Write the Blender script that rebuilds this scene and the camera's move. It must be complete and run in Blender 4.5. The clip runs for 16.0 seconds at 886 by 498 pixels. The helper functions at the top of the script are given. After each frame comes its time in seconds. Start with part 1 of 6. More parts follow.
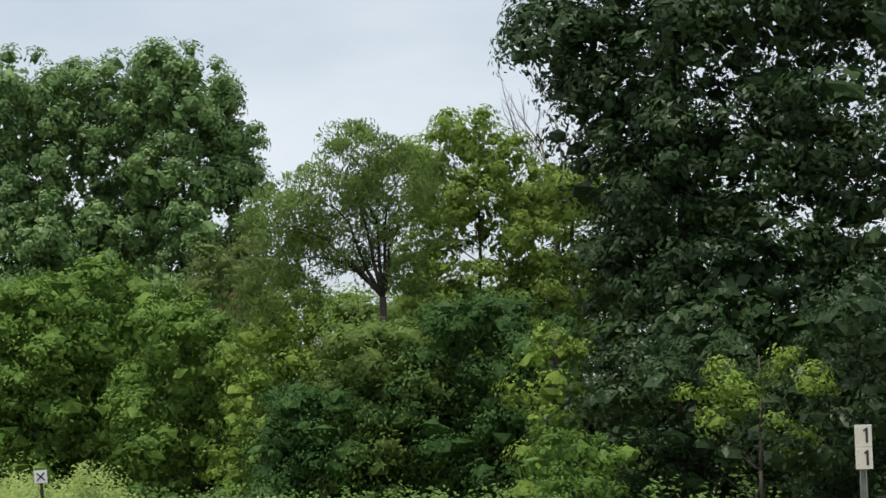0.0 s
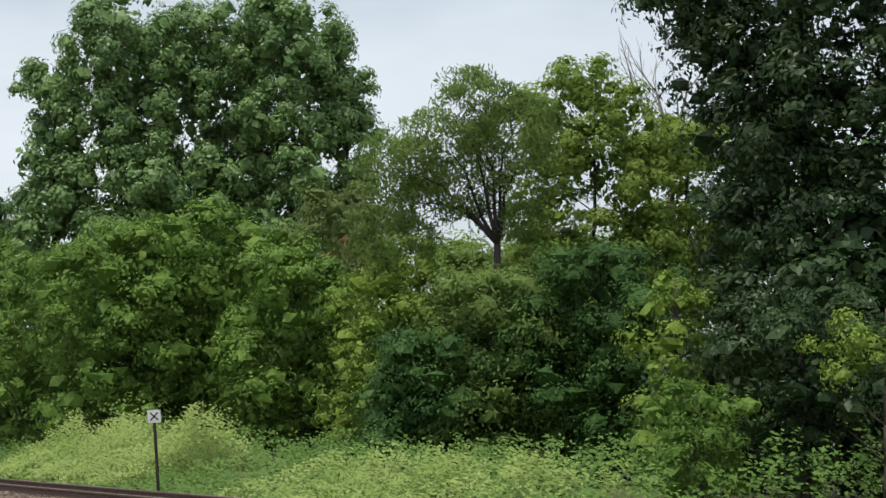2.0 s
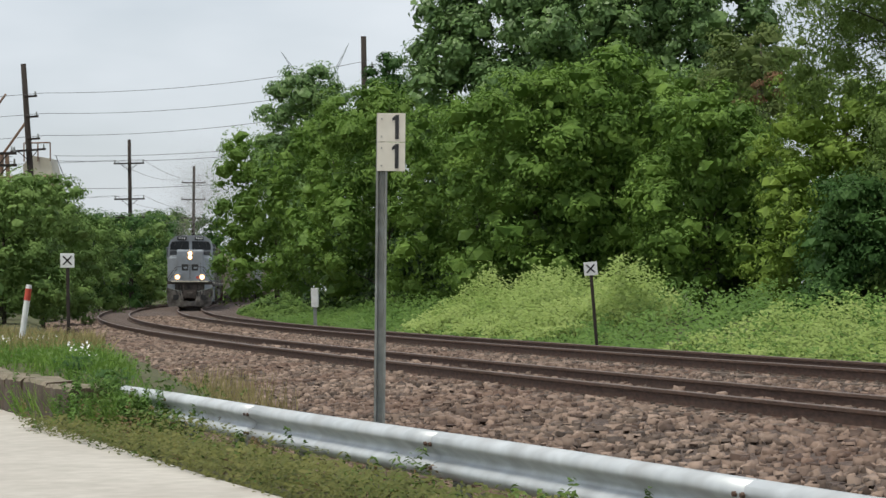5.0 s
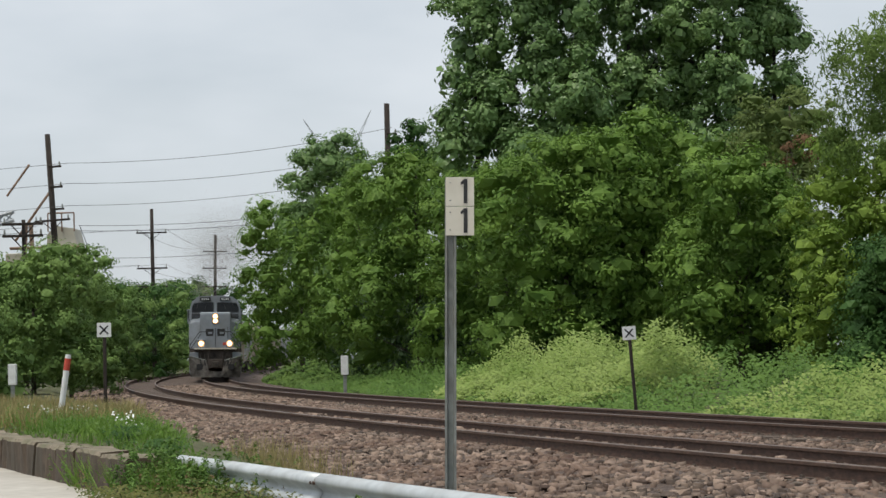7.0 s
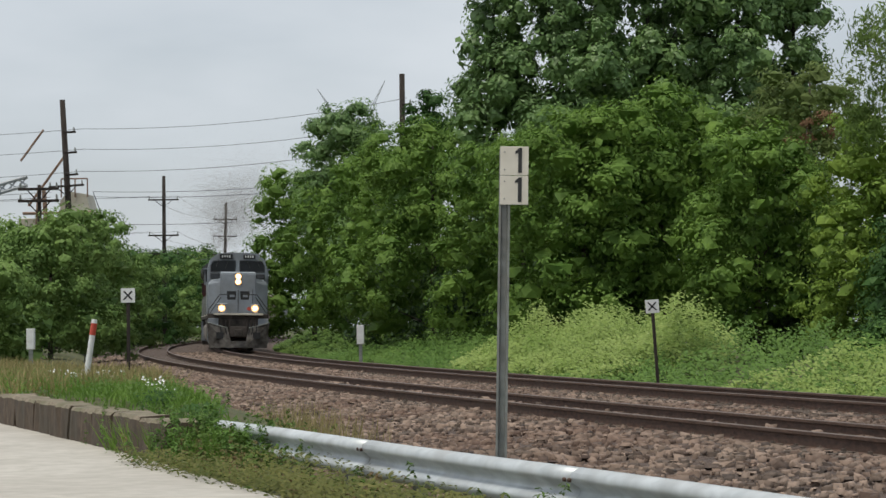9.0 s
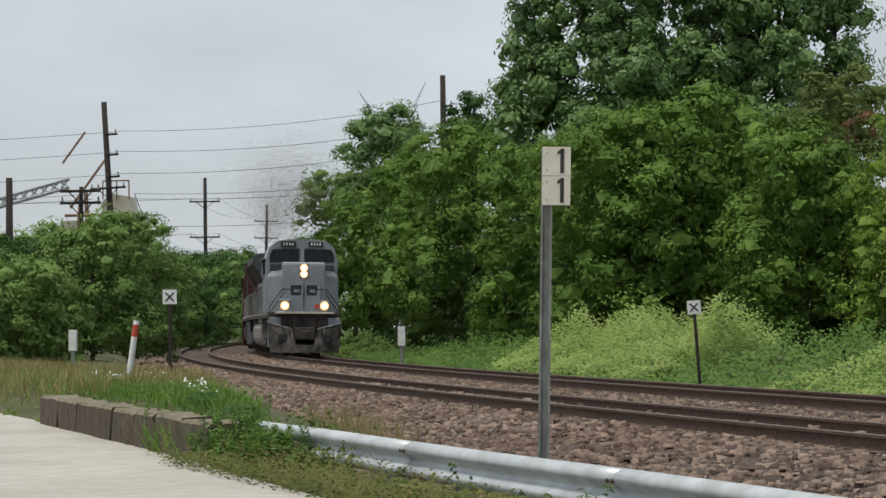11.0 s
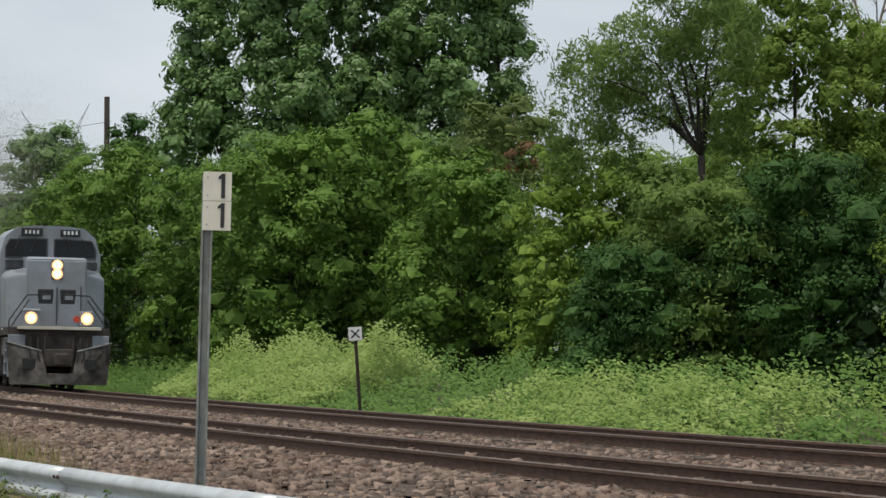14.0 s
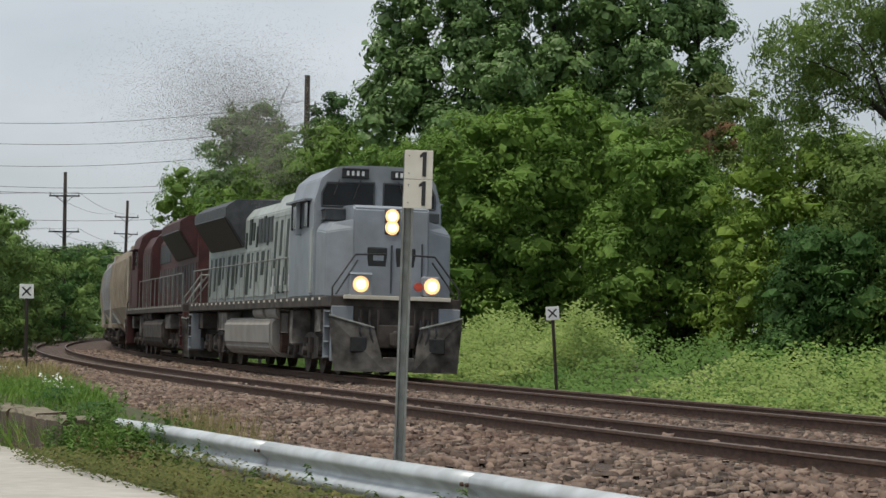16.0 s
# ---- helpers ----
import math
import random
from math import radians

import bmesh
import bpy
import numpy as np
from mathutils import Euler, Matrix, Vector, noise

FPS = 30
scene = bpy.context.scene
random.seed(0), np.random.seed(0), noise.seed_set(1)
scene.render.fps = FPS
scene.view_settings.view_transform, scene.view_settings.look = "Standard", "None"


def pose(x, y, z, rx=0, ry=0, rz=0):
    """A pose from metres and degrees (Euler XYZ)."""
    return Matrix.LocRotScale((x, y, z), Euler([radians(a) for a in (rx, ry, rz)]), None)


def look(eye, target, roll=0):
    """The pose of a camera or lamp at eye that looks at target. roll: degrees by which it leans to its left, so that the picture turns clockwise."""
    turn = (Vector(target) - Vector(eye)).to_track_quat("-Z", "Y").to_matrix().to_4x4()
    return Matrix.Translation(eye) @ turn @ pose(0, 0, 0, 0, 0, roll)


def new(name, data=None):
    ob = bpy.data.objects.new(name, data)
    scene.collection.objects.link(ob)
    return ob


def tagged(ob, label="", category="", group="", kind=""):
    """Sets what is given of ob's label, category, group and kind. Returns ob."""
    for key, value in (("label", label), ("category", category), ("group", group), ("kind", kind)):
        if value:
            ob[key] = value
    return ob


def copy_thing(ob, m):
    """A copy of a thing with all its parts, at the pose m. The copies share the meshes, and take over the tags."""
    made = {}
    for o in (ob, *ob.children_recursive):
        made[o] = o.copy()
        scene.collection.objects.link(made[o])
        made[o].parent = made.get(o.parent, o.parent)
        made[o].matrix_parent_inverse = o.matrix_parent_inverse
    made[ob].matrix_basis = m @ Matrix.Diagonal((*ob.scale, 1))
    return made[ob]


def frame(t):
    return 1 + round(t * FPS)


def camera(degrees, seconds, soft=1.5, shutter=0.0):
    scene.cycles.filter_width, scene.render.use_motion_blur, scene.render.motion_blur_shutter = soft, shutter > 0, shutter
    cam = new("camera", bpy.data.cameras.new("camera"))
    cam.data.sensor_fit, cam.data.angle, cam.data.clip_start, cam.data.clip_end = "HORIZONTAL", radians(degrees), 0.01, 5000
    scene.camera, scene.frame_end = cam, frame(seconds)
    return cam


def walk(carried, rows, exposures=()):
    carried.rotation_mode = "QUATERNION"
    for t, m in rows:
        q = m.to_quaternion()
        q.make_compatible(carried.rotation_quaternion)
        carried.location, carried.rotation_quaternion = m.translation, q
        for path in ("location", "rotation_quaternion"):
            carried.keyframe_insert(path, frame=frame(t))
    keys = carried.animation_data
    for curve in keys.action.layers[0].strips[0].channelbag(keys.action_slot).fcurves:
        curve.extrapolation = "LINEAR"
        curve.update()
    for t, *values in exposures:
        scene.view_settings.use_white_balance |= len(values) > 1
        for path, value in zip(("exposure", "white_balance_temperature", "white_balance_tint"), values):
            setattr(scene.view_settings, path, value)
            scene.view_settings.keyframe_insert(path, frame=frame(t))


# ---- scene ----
cam = camera(20.2, 16.0, soft=1.5)
PATH = [
    (0, (3.566, -0.917, 1.18), (3.826, 1.058, 1.364), -1.5),
    (0.5, (3.541, -1.004, 1.177), (3.811, 0.969, 1.368), -1.4),
    (1, (3.501, -1.034, 1.167), (3.73, 0.943, 1.367), -1.3),
    (1.5, (3.407, -0.922, 1.148), (3.586, 1.064, 1.307), -1.3),
    (2, (3.202, -0.606, 1.112), (3.383, 1.38, 1.258), -0.2),
    (2.2, (3.112, -0.44, 1.109), (3.259, 1.542, 1.328), -1.1),
    (2.5, (2.958, -0.149, 1.11), (3.066, 1.841, 1.277), -1.1),
    (2.8, (2.781, 0.149, 1.117), (2.866, 2.142, 1.26), -0.4),
    (3, (2.663, 0.336, 1.121), (2.787, 2.324, 1.309), -0.9),
    (3.5, (2.358, 0.784, 1.145), (2.436, 2.767, 1.393), -1.0),
    (4, (2.058, 1.231, 1.148), (2.153, 3.215, 1.382), -2.2),
    (4.2, (1.965, 1.405, 1.144), (2.059, 3.394, 1.33), -1.7),
    (4.4, (1.869, 1.549, 1.12), (1.954, 3.543, 1.249), -1.4),
    (4.5, (1.817, 1.595, 1.116), (1.881, 3.592, 1.216), -1.9),
    (4.7, (1.719, 1.637, 1.114), (1.708, 3.636, 1.176), -1.3),
    (5, (1.569, 1.652, 1.103), (1.461, 3.649, 1.134), -0.9),
    (5.2, (1.495, 1.661, 1.1), (1.364, 3.657, 1.129), -1.4),
    (7.3, (1.072, 1.842, 1.102), (0.953, 3.837, 1.19), -1.4),
    (7.5, (1.009, 1.848, 1.097), (0.899, 3.844, 1.169), -1.1),
    (8, (0.857, 1.827, 1.088), (0.794, 3.826, 1.124), -0.7),
    (8.5, (0.783, 1.791, 1.091), (0.66, 3.786, 1.171), -0.6),
    (9, (0.782, 1.766, 1.083), (0.655, 3.761, 1.145), -0.6),
    (9.2, (0.788, 1.757, 1.082), (0.658, 3.752, 1.145), -1.1),
    (11.3, (0.769, 1.784, 1.075), (0.608, 3.776, 1.139), -0.6),
    (11.5, (0.774, 1.784, 1.072), (0.619, 3.777, 1.141), -0.7),
    (12, (0.783, 1.777, 1.074), (0.697, 3.774, 1.157), -0.8),
    (12.5, (0.794, 1.783, 1.087), (0.796, 3.781, 1.177), -0.6),
    (13, (0.798, 1.796, 1.079), (0.845, 3.793, 1.17), -0.4),
    (13.5, (0.803, 1.81, 1.088), (0.88, 3.806, 1.187), -0.3),
    (14, (0.8, 1.831, 1.088), (0.91, 3.826, 1.17), -0.1),
    (14.5, (0.768, 1.839, 1.089), (0.774, 3.837, 1.171), 0.9),
    (15, (0.745, 1.811, 1.084), (0.661, 3.808, 1.152), 0.6),
    (15.5, (0.759, 1.787, 1.081), (0.703, 3.784, 1.165), 0.8),
    (16, (0.775, 1.782, 1.08), (0.727, 3.78, 1.145), 0.6),
]
walk(cam, [(t, look(eye, target, roll)) for t, eye, target, roll in PATH],
     [(0, 0.25), (2.0, 0.25), (3.0, 0.15), (4.5, 0.12), (5.2, 0.12), (7.3, 0.0), (9.0, -0.08), (11.5, -0.1), (12.5, -0.12), (14.5, 0.0), (16.0, -0.1)])

# ---------------------------------------------------------------- light
world = bpy.data.worlds.new("sky")
scene.world = world
world.use_nodes = True
wn, wl = world.node_tree.nodes, world.node_tree.links
wn.clear()
w_out = wn.new("ShaderNodeOutputWorld")
w_bg = wn.new("ShaderNodeBackground")
w_sky = wn.new("ShaderNodeTexSky")
w_sky.sky_type, w_sky.sun_disc = "NISHITA", False
w_sky.sun_elevation, w_sky.sun_rotation = radians(73), radians(-135)
w_sky.air_density, w_sky.dust_density = 1.0, 2.0
w_co = wn.new("ShaderNodeTexCoord")
w_map = wn.new("ShaderNodeMapping")
w_map.inputs["Scale"].default_value = (2.2, 2.2, 6.0)
w_noise = wn.new("ShaderNodeTexNoise")
w_noise.inputs["Scale"].default_value, w_noise.inputs["Detail"].default_value = 1.7, 5.0
w_noise.inputs["Roughness"].default_value = 0.5
w_ramp = wn.new("ShaderNodeValToRGB")
w_ramp.color_ramp.elements[0].position, w_ramp.color_ramp.elements[1].position = 0.34, 0.66
w_ramp.color_ramp.elements[0].color = (0.42, 0.42, 0.42, 1)
w_ramp.color_ramp.elements[1].color = (0.94, 0.94, 0.94, 1)
w_gain = wn.new("ShaderNodeVectorMath")
w_gain.operation = "SCALE"
w_gain.inputs["Scale"].default_value = 0.10
w_mix = wn.new("ShaderNodeMix")
w_mix.data_type = "RGBA"
w_mix.inputs["B"].default_value = (0.76, 0.815, 0.87, 1)
wl.new(w_co.outputs["Generated"], w_map.inputs["Vector"])
wl.new(w_map.outputs["Vector"], w_noise.inputs["Vector"])
wl.new(w_noise.outputs["Fac"], w_ramp.inputs["Fac"])
wl.new(w_sky.outputs["Color"], w_gain.inputs[0])
wl.new(w_gain.outputs["Vector"], w_mix.inputs["A"])
wl.new(w_ramp.outputs["Color"], w_mix.inputs["Factor"])
wl.new(w_mix.outputs["Result"], w_bg.inputs["Color"])
wl.new(w_bg.outputs["Background"], w_out.inputs["Surface"])
w_bg.inputs["Strength"].default_value = 0.95

sun = new("sun", bpy.data.lights.new("sun", "SUN"))
sun.data.energy, sun.data.angle, sun.data.color = 2.6, radians(16), (1.0, 0.95, 0.83)
sun.matrix_world = look((-15, 30, 70), (0, 45, 0))


# ---------------------------------------------------------------- materials
def material(name, low, high, rough=0.8, metal=0.0, scale=6.0, detail=6.0, bump=0.3, dirt=None, dirt_scale=0.8,
             dirt_amount=0.5, island=0.0, random_object=0.0, stretch=(1, 1, 1), translucent=0.0, spec=0.5, bump_distance=0.02):
    """A surface of two colours mixed by fine grain, with larger stains and a bump."""
    m = bpy.data.materials.new(name)
    m.use_nodes = True
    n, l = m.node_tree.nodes, m.node_tree.links
    p = n["Principled BSDF"]
    co = n.new("ShaderNodeTexCoord")
    mp = n.new("ShaderNodeMapping")
    mp.inputs["Scale"].default_value = stretch
    l.new(co.outputs["Object"], mp.inputs["Vector"])
    t = n.new("ShaderNodeTexNoise")
    t.inputs["Scale"].default_value, t.inputs["Detail"].default_value = scale, detail
    l.new(mp.outputs["Vector"], t.inputs["Vector"])
    mix = n.new("ShaderNodeMix")
    mix.data_type = "RGBA"
    mix.inputs["A"].default_value, mix.inputs["B"].default_value = (*low, 1), (*high, 1)
    spread = n.new("ShaderNodeMapRange")
    spread.inputs["From Min"].default_value, spread.inputs["From Max"].default_value = 0.3, 0.7
    l.new(t.outputs["Fac"], spread.inputs["Value"])
    factor = spread.outputs["Result"]
    if island or random_object:
        src = n.new("ShaderNodeNewGeometry").outputs["Random Per Island"] if island else n.new("ShaderNodeObjectInfo").outputs["Random"]
        blend = n.new("ShaderNodeMix")
        blend.inputs["Factor"].default_value = island or random_object
        l.new(factor, blend.inputs["A"])
        l.new(src, blend.inputs["B"])
        factor = blend.outputs["Result"]
    l.new(factor, mix.inputs["Factor"])
    colour = mix.outputs["Result"]
    if dirt:
        d = n.new("ShaderNodeTexNoise")
        d.inputs["Scale"].default_value, d.inputs["Detail"].default_value = dirt_scale, 4.0
        l.new(mp.outputs["Vector"], d.inputs["Vector"])
        r = n.new("ShaderNodeMapRange")
        r.inputs["From Min"].default_value, r.inputs["From Max"].default_value = 0.42, 0.68
        r.inputs["To Max"].default_value = dirt_amount
        l.new(d.outputs["Fac"], r.inputs["Value"])
        m2 = n.new("ShaderNodeMix")
        m2.data_type = "RGBA"
        m2.inputs["B"].default_value = (*dirt, 1)
        l.new(r.outputs["Result"], m2.inputs["Factor"])
        l.new(colour, m2.inputs["A"])
        colour = m2.outputs["Result"]
    l.new(colour, p.inputs["Base Color"])
    p.inputs["Roughness"].default_value, p.inputs["Metallic"].default_value = rough, metal
    p.inputs["Specular IOR Level"].default_value = spec
    if bump:
        b = n.new("ShaderNodeBump")
        b.inputs["Strength"].default_value, b.inputs["Distance"].default_value = bump, bump_distance
        l.new(t.outputs["Fac"], b.inputs["Height"])
        l.new(b.outputs["Normal"], p.inputs["Normal"])
    if translucent:
        tr = n.new("ShaderNodeBsdfTranslucent")
        ms = n.new("ShaderNodeMixShader")
        ms.inputs["Fac"].default_value = translucent
        l.new(colour, tr.inputs["Color"])
        l.new(p.outputs["BSDF"], ms.inputs[1])
        l.new(tr.outputs["BSDF"], ms.inputs[2])
        l.new(ms.outputs["Shader"], n["Material Output"].inputs["Surface"])
    return m


def glow(name, colour, strength):
    m = bpy.data.materials.new(name)
    m.use_nodes = True
    p = m.node_tree.nodes["Principled BSDF"]
    p.inputs["Base Color"].default_value = (*colour, 1)
    p.inputs["Emission Color"].default_value, p.inputs["Emission Strength"].default_value = (*colour, 1), strength
    return m


def leaf_material(name, low, high, gloss=0.55, translucent=0.25, spec=0.15):
    return material(name, low, high, rough=gloss, scale=0.7, detail=2, bump=0, island=0.28, translucent=translucent, spec=spec)


M_LEAF = leaf_material("maple_leaf", (0.072, 0.148, 0.026), (0.195, 0.312, 0.060))
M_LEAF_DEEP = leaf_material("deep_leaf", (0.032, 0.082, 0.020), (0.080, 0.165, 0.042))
M_LEAF_YELLOW = leaf_material("yellow_green_leaf", (0.105, 0.190, 0.028), (0.260, 0.365, 0.066))
M_LEAF_LIGHT = leaf_material("light_leaf", (0.150, 0.245, 0.040), (0.300, 0.400, 0.095), translucent=0.45)
# dark leaf whose low tone also carries the deep shade of the wood
M_LEAF_DARK_SHADED = leaf_material("dark_shaded_leaf", (0.022, 0.050, 0.017), (0.060, 0.108, 0.036), gloss=0.4, translucent=0.25, spec=0.26)
M_LEAF_POPLAR = leaf_material("poplar_leaf", (0.096, 0.185, 0.058), (0.225, 0.350, 0.115), gloss=0.45, spec=0.35)
M_LEAF_WILLOW = leaf_material("willow_leaf", (0.100, 0.170, 0.040), (0.225, 0.325, 0.088), translucent=0.4)
M_LEAF_BROWN = leaf_material("withering_leaf", (0.110, 0.165, 0.045), (0.220, 0.280, 0.095), translucent=0.4)
M_LEAF_OUT = leaf_material("bank_leaf", (0.105, 0.190, 0.050), (0.230, 0.340, 0.095))
M_LEAF_DRY = leaf_material("dry_brown_leaf", (0.12, 0.06, 0.03), (0.22, 0.13, 0.07))
M_WEED = leaf_material("weed_leaf", (0.072, 0.155, 0.030), (0.170, 0.280, 0.066))
M_WEED_BRIGHT = leaf_material("flowering_weed", (0.165, 0.265, 0.050), (0.370, 0.455, 0.150))
M_WEED_LOW = leaf_material("low_weed", (0.060, 0.125, 0.025), (0.150, 0.230, 0.055))
M_GRASS = leaf_material("grass_blade", (0.095, 0.200, 0.030), (0.220, 0.345, 0.070))
M_GRASS_DRY = leaf_material("dry_grass", (0.24, 0.20, 0.08), (0.42, 0.36, 0.17))
M_BARK = material("bark", (0.045, 0.036, 0.028), (0.12, 0.10, 0.08), rough=0.95, scale=14, stretch=(1, 1, 0.25), bump=0.7)
M_BARK_DARK = material("dark_bark", (0.025, 0.020, 0.018), (0.06, 0.05, 0.042), rough=0.95, scale=14, stretch=(1, 1, 0.25), bump=0.7)
M_DEADWOOD = material("dead_wood", (0.16, 0.13, 0.11), (0.30, 0.26, 0.22), rough=0.9, scale=14, stretch=(1, 1, 0.25))
M_SOIL = material("soil", (0.045, 0.055, 0.020), (0.11, 0.12, 0.045), rough=1, scale=3, dirt=(0.10, 0.08, 0.055), dirt_scale=0.3, bump=0.6, bump_distance=0.05)
M_BALLAST = material("ballast_bed", (0.030, 0.021, 0.018), (0.15, 0.108, 0.088), rough=0.95, scale=16, detail=8, bump=1.0, bump_distance=0.06, dirt=(0.12, 0.085, 0.065), dirt_scale=0.6)
M_STONE = material("ballast_stone", (0.022, 0.016, 0.013), (0.36, 0.265, 0.205), rough=0.9, scale=9, bump=0.3, island=0.85, dirt=(0.12, 0.065, 0.045), dirt_scale=0.7, dirt_amount=0.6)
M_RAIL = material("rusted_rail", (0.050, 0.027, 0.018), (0.130, 0.072, 0.048), rough=0.8, metal=0.0, scale=8, stretch=(1, 1, 3), bump=0.2, dirt=(0.11, 0.072, 0.052), dirt_scale=1.5)
M_RAILTOP = material("worn_rail_head", (0.11, 0.075, 0.056), (0.20, 0.145, 0.115), rough=0.5, metal=0.4, scale=10, bump=0.05)
M_TIE = material("weathered_tie", (0.06, 0.045, 0.036), (0.16, 0.125, 0.10), rough=0.95, scale=10, stretch=(4, 1, 1), bump=0.6, random_object=0.4)
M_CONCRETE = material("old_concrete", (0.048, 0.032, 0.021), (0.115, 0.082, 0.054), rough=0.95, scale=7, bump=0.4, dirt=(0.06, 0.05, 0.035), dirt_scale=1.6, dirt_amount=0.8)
M_ROAD = material("concrete_road", (0.40, 0.375, 0.33), (0.52, 0.49, 0.44), rough=0.9, scale=5, bump=0.15, dirt=(0.33, 0.30, 0.26), dirt_scale=0.5)
M_GALV = material("galvanised_steel", (0.50, 0.53, 0.54), (0.66, 0.69, 0.70), rough=0.5, metal=0.35, scale=5, bump=0.05, dirt=(0.30, 0.29, 0.27), dirt_scale=1.8, dirt_amount=0.45)
M_POST = material("post_steel", (0.20, 0.215, 0.20), (0.32, 0.335, 0.31), rough=0.6, metal=0.3, scale=9, bump=0.1, dirt=(0.12, 0.10, 0.08), dirt_scale=2.5)
M_PLATE = material("sign_plate_white", (0.66, 0.62, 0.52), (0.76, 0.72, 0.62), rough=0.5, scale=4, bump=0.03, dirt=(0.50, 0.44, 0.34), dirt_scale=5, dirt_amount=0.35)
M_WHITE = material("white_paint", (0.70, 0.71, 0.70), (0.82, 0.83, 0.81), rough=0.55, scale=5, bump=0.03, dirt=(0.5, 0.48, 0.44), dirt_scale=4, dirt_amount=0.35)
M_BLACK = material("black_paint", (0.012, 0.012, 0.013), (0.03, 0.03, 0.03), rough=0.5, scale=8, bump=0.05)
M_RED = material("red_paint", (0.45, 0.05, 0.03), (0.58, 0.09, 0.05), rough=0.5, scale=8, bump=0.05)
M_POLE = material("utility_pole_wood", (0.016, 0.012, 0.010), (0.045, 0.034, 0.028), rough=0.95, scale=5, stretch=(4, 4, 0.3), bump=0.4)
M_WIRE = material("wire", (0.05, 0.05, 0.055), (0.09, 0.09, 0.10), rough=0.6, bump=0)
M_LATTICE = material("lattice_steel", (0.30, 0.32, 0.34), (0.42, 0.44, 0.46), rough=0.6, bump=0)


# ---------------------------------------------------------------- mesh helpers
def part(name, bm, mat, parent=None, label="", smooth=False):
    """Links a bmesh as one mesh object, under a thing or a part where a parent is given."""
    me = bpy.data.meshes.new(name)
    bm.to_mesh(me)
    bm.free()
    return mesh_part(name, me, mat, parent, label, smooth)


def mesh_part(name, me, mat, parent=None, label="", smooth=False):
    for m in mat if isinstance(mat, (list, tuple)) else [mat]:
        me.materials.append(m)
    if smooth:
        me.polygons.foreach_set("use_smooth", [True] * len(me.polygons))
    ob = new(name, me)
    ob.parent = parent
    if label:
        ob["label"] = label
    return ob


def thing(name, at=(0, 0, 0), turn=0.0):
    e = new(name)
    e.empty_display_size = 0.2
    e.matrix_world = pose(*at, 0, 0, turn)
    return e


def box(bm, x0, x1, y0, y1, z0, z1, bevel=0.0, m=None):
    """A box between two corners, with its edges bevelled where asked."""
    r = bmesh.ops.create_cube(bm, size=1)
    vs = r["verts"]
    for v in vs:
        v.co = Vector((x0 + (v.co.x + 0.5) * (x1 - x0), y0 + (v.co.y + 0.5) * (y1 - y0), z0 + (v.co.z + 0.5) * (z1 - z0)))
        if m is not None:
            v.co = m @ v.co
    if bevel:
        es = list({e for v in vs for e in v.link_edges})
        bmesh.ops.bevel(bm, geom=es, offset=bevel, segments=2, affect="EDGES", profile=0.5)
    return bm


def tube(bm, a, b, r0, r1=None, n=8):
    """A tapered round bar from a to b."""
    a, b = Vector(a), Vector(b)
    r1 = r0 if r1 is None else r1
    d = (b - a).normalized()
    s = d.orthogonal().normalized()
    t = d.cross(s)
    rings = []
    for p, r in ((a, r0), (b, r1)):
        rings.append([bm.verts.new(p + (s * math.cos(k * math.tau / n) + t * math.sin(k * math.tau / n)) * r) for k in range(n)])
    for k in range(n):
        bm.faces.new((rings[0][k], rings[0][(k + 1) % n], rings[1][(k + 1) % n], rings[1][k]))
    bm.faces.new(rings[0][::-1])
    bm.faces.new(rings[1])
    return bm


def prism(bm, outline, axis, a, b):
    """An outline of two coordinates pushed along an axis from a to b."""
    def place(p, h):
        return (h, p[0], p[1]) if axis == "x" else (p[0], h, p[1]) if axis == "y" else (p[0], p[1], h)
    lo = [bm.verts.new(place(p, a)) for p in outline]
    hi = [bm.verts.new(place(p, b)) for p in outline]
    k = len(outline)
    fs = [bm.faces.new((lo[i], lo[(i + 1) % k], hi[(i + 1) % k], hi[i])) for i in range(k)]
    fs += [bm.faces.new(lo[::-1]), bm.faces.new(hi)]
    bmesh.ops.recalc_face_normals(bm, faces=fs)
    return bm


def grid_mesh(name, points):
    """A sheet from an array of rows of points."""
    rows, cols = points.shape[:2]
    me = bpy.data.meshes.new(name)
    i = np.arange(rows * cols).reshape(rows, cols)
    faces = np.stack([i[:-1, :-1], i[:-1, 1:], i[1:, 1:], i[1:, :-1]], -1).reshape(-1, 4)
    me.from_pydata(points.reshape(-1, 3).tolist(), [], faces.tolist())
    me.update()
    return me


def quads_mesh(name, corners):
    """A mesh of loose four-cornered leaves: corners is an array of n x 4 x 3."""
    n = len(corners)
    me = bpy.data.meshes.new(name)
    me.vertices.add(n * 4)
    me.vertices.foreach_set("co", np.ascontiguousarray(corners, np.float32).ravel())
    me.loops.add(n * 4)
    me.loops.foreach_set("vertex_index", np.arange(n * 4, dtype=np.int32))
    me.polygons.add(n)
    me.polygons.foreach_set("loop_start", np.arange(0, n * 4, 4, dtype=np.int32))
    me.update(calc_edges=True)
    return me


def unit(v):
    return v / np.maximum(np.linalg.norm(v, axis=-1, keepdims=True), 1e-9)


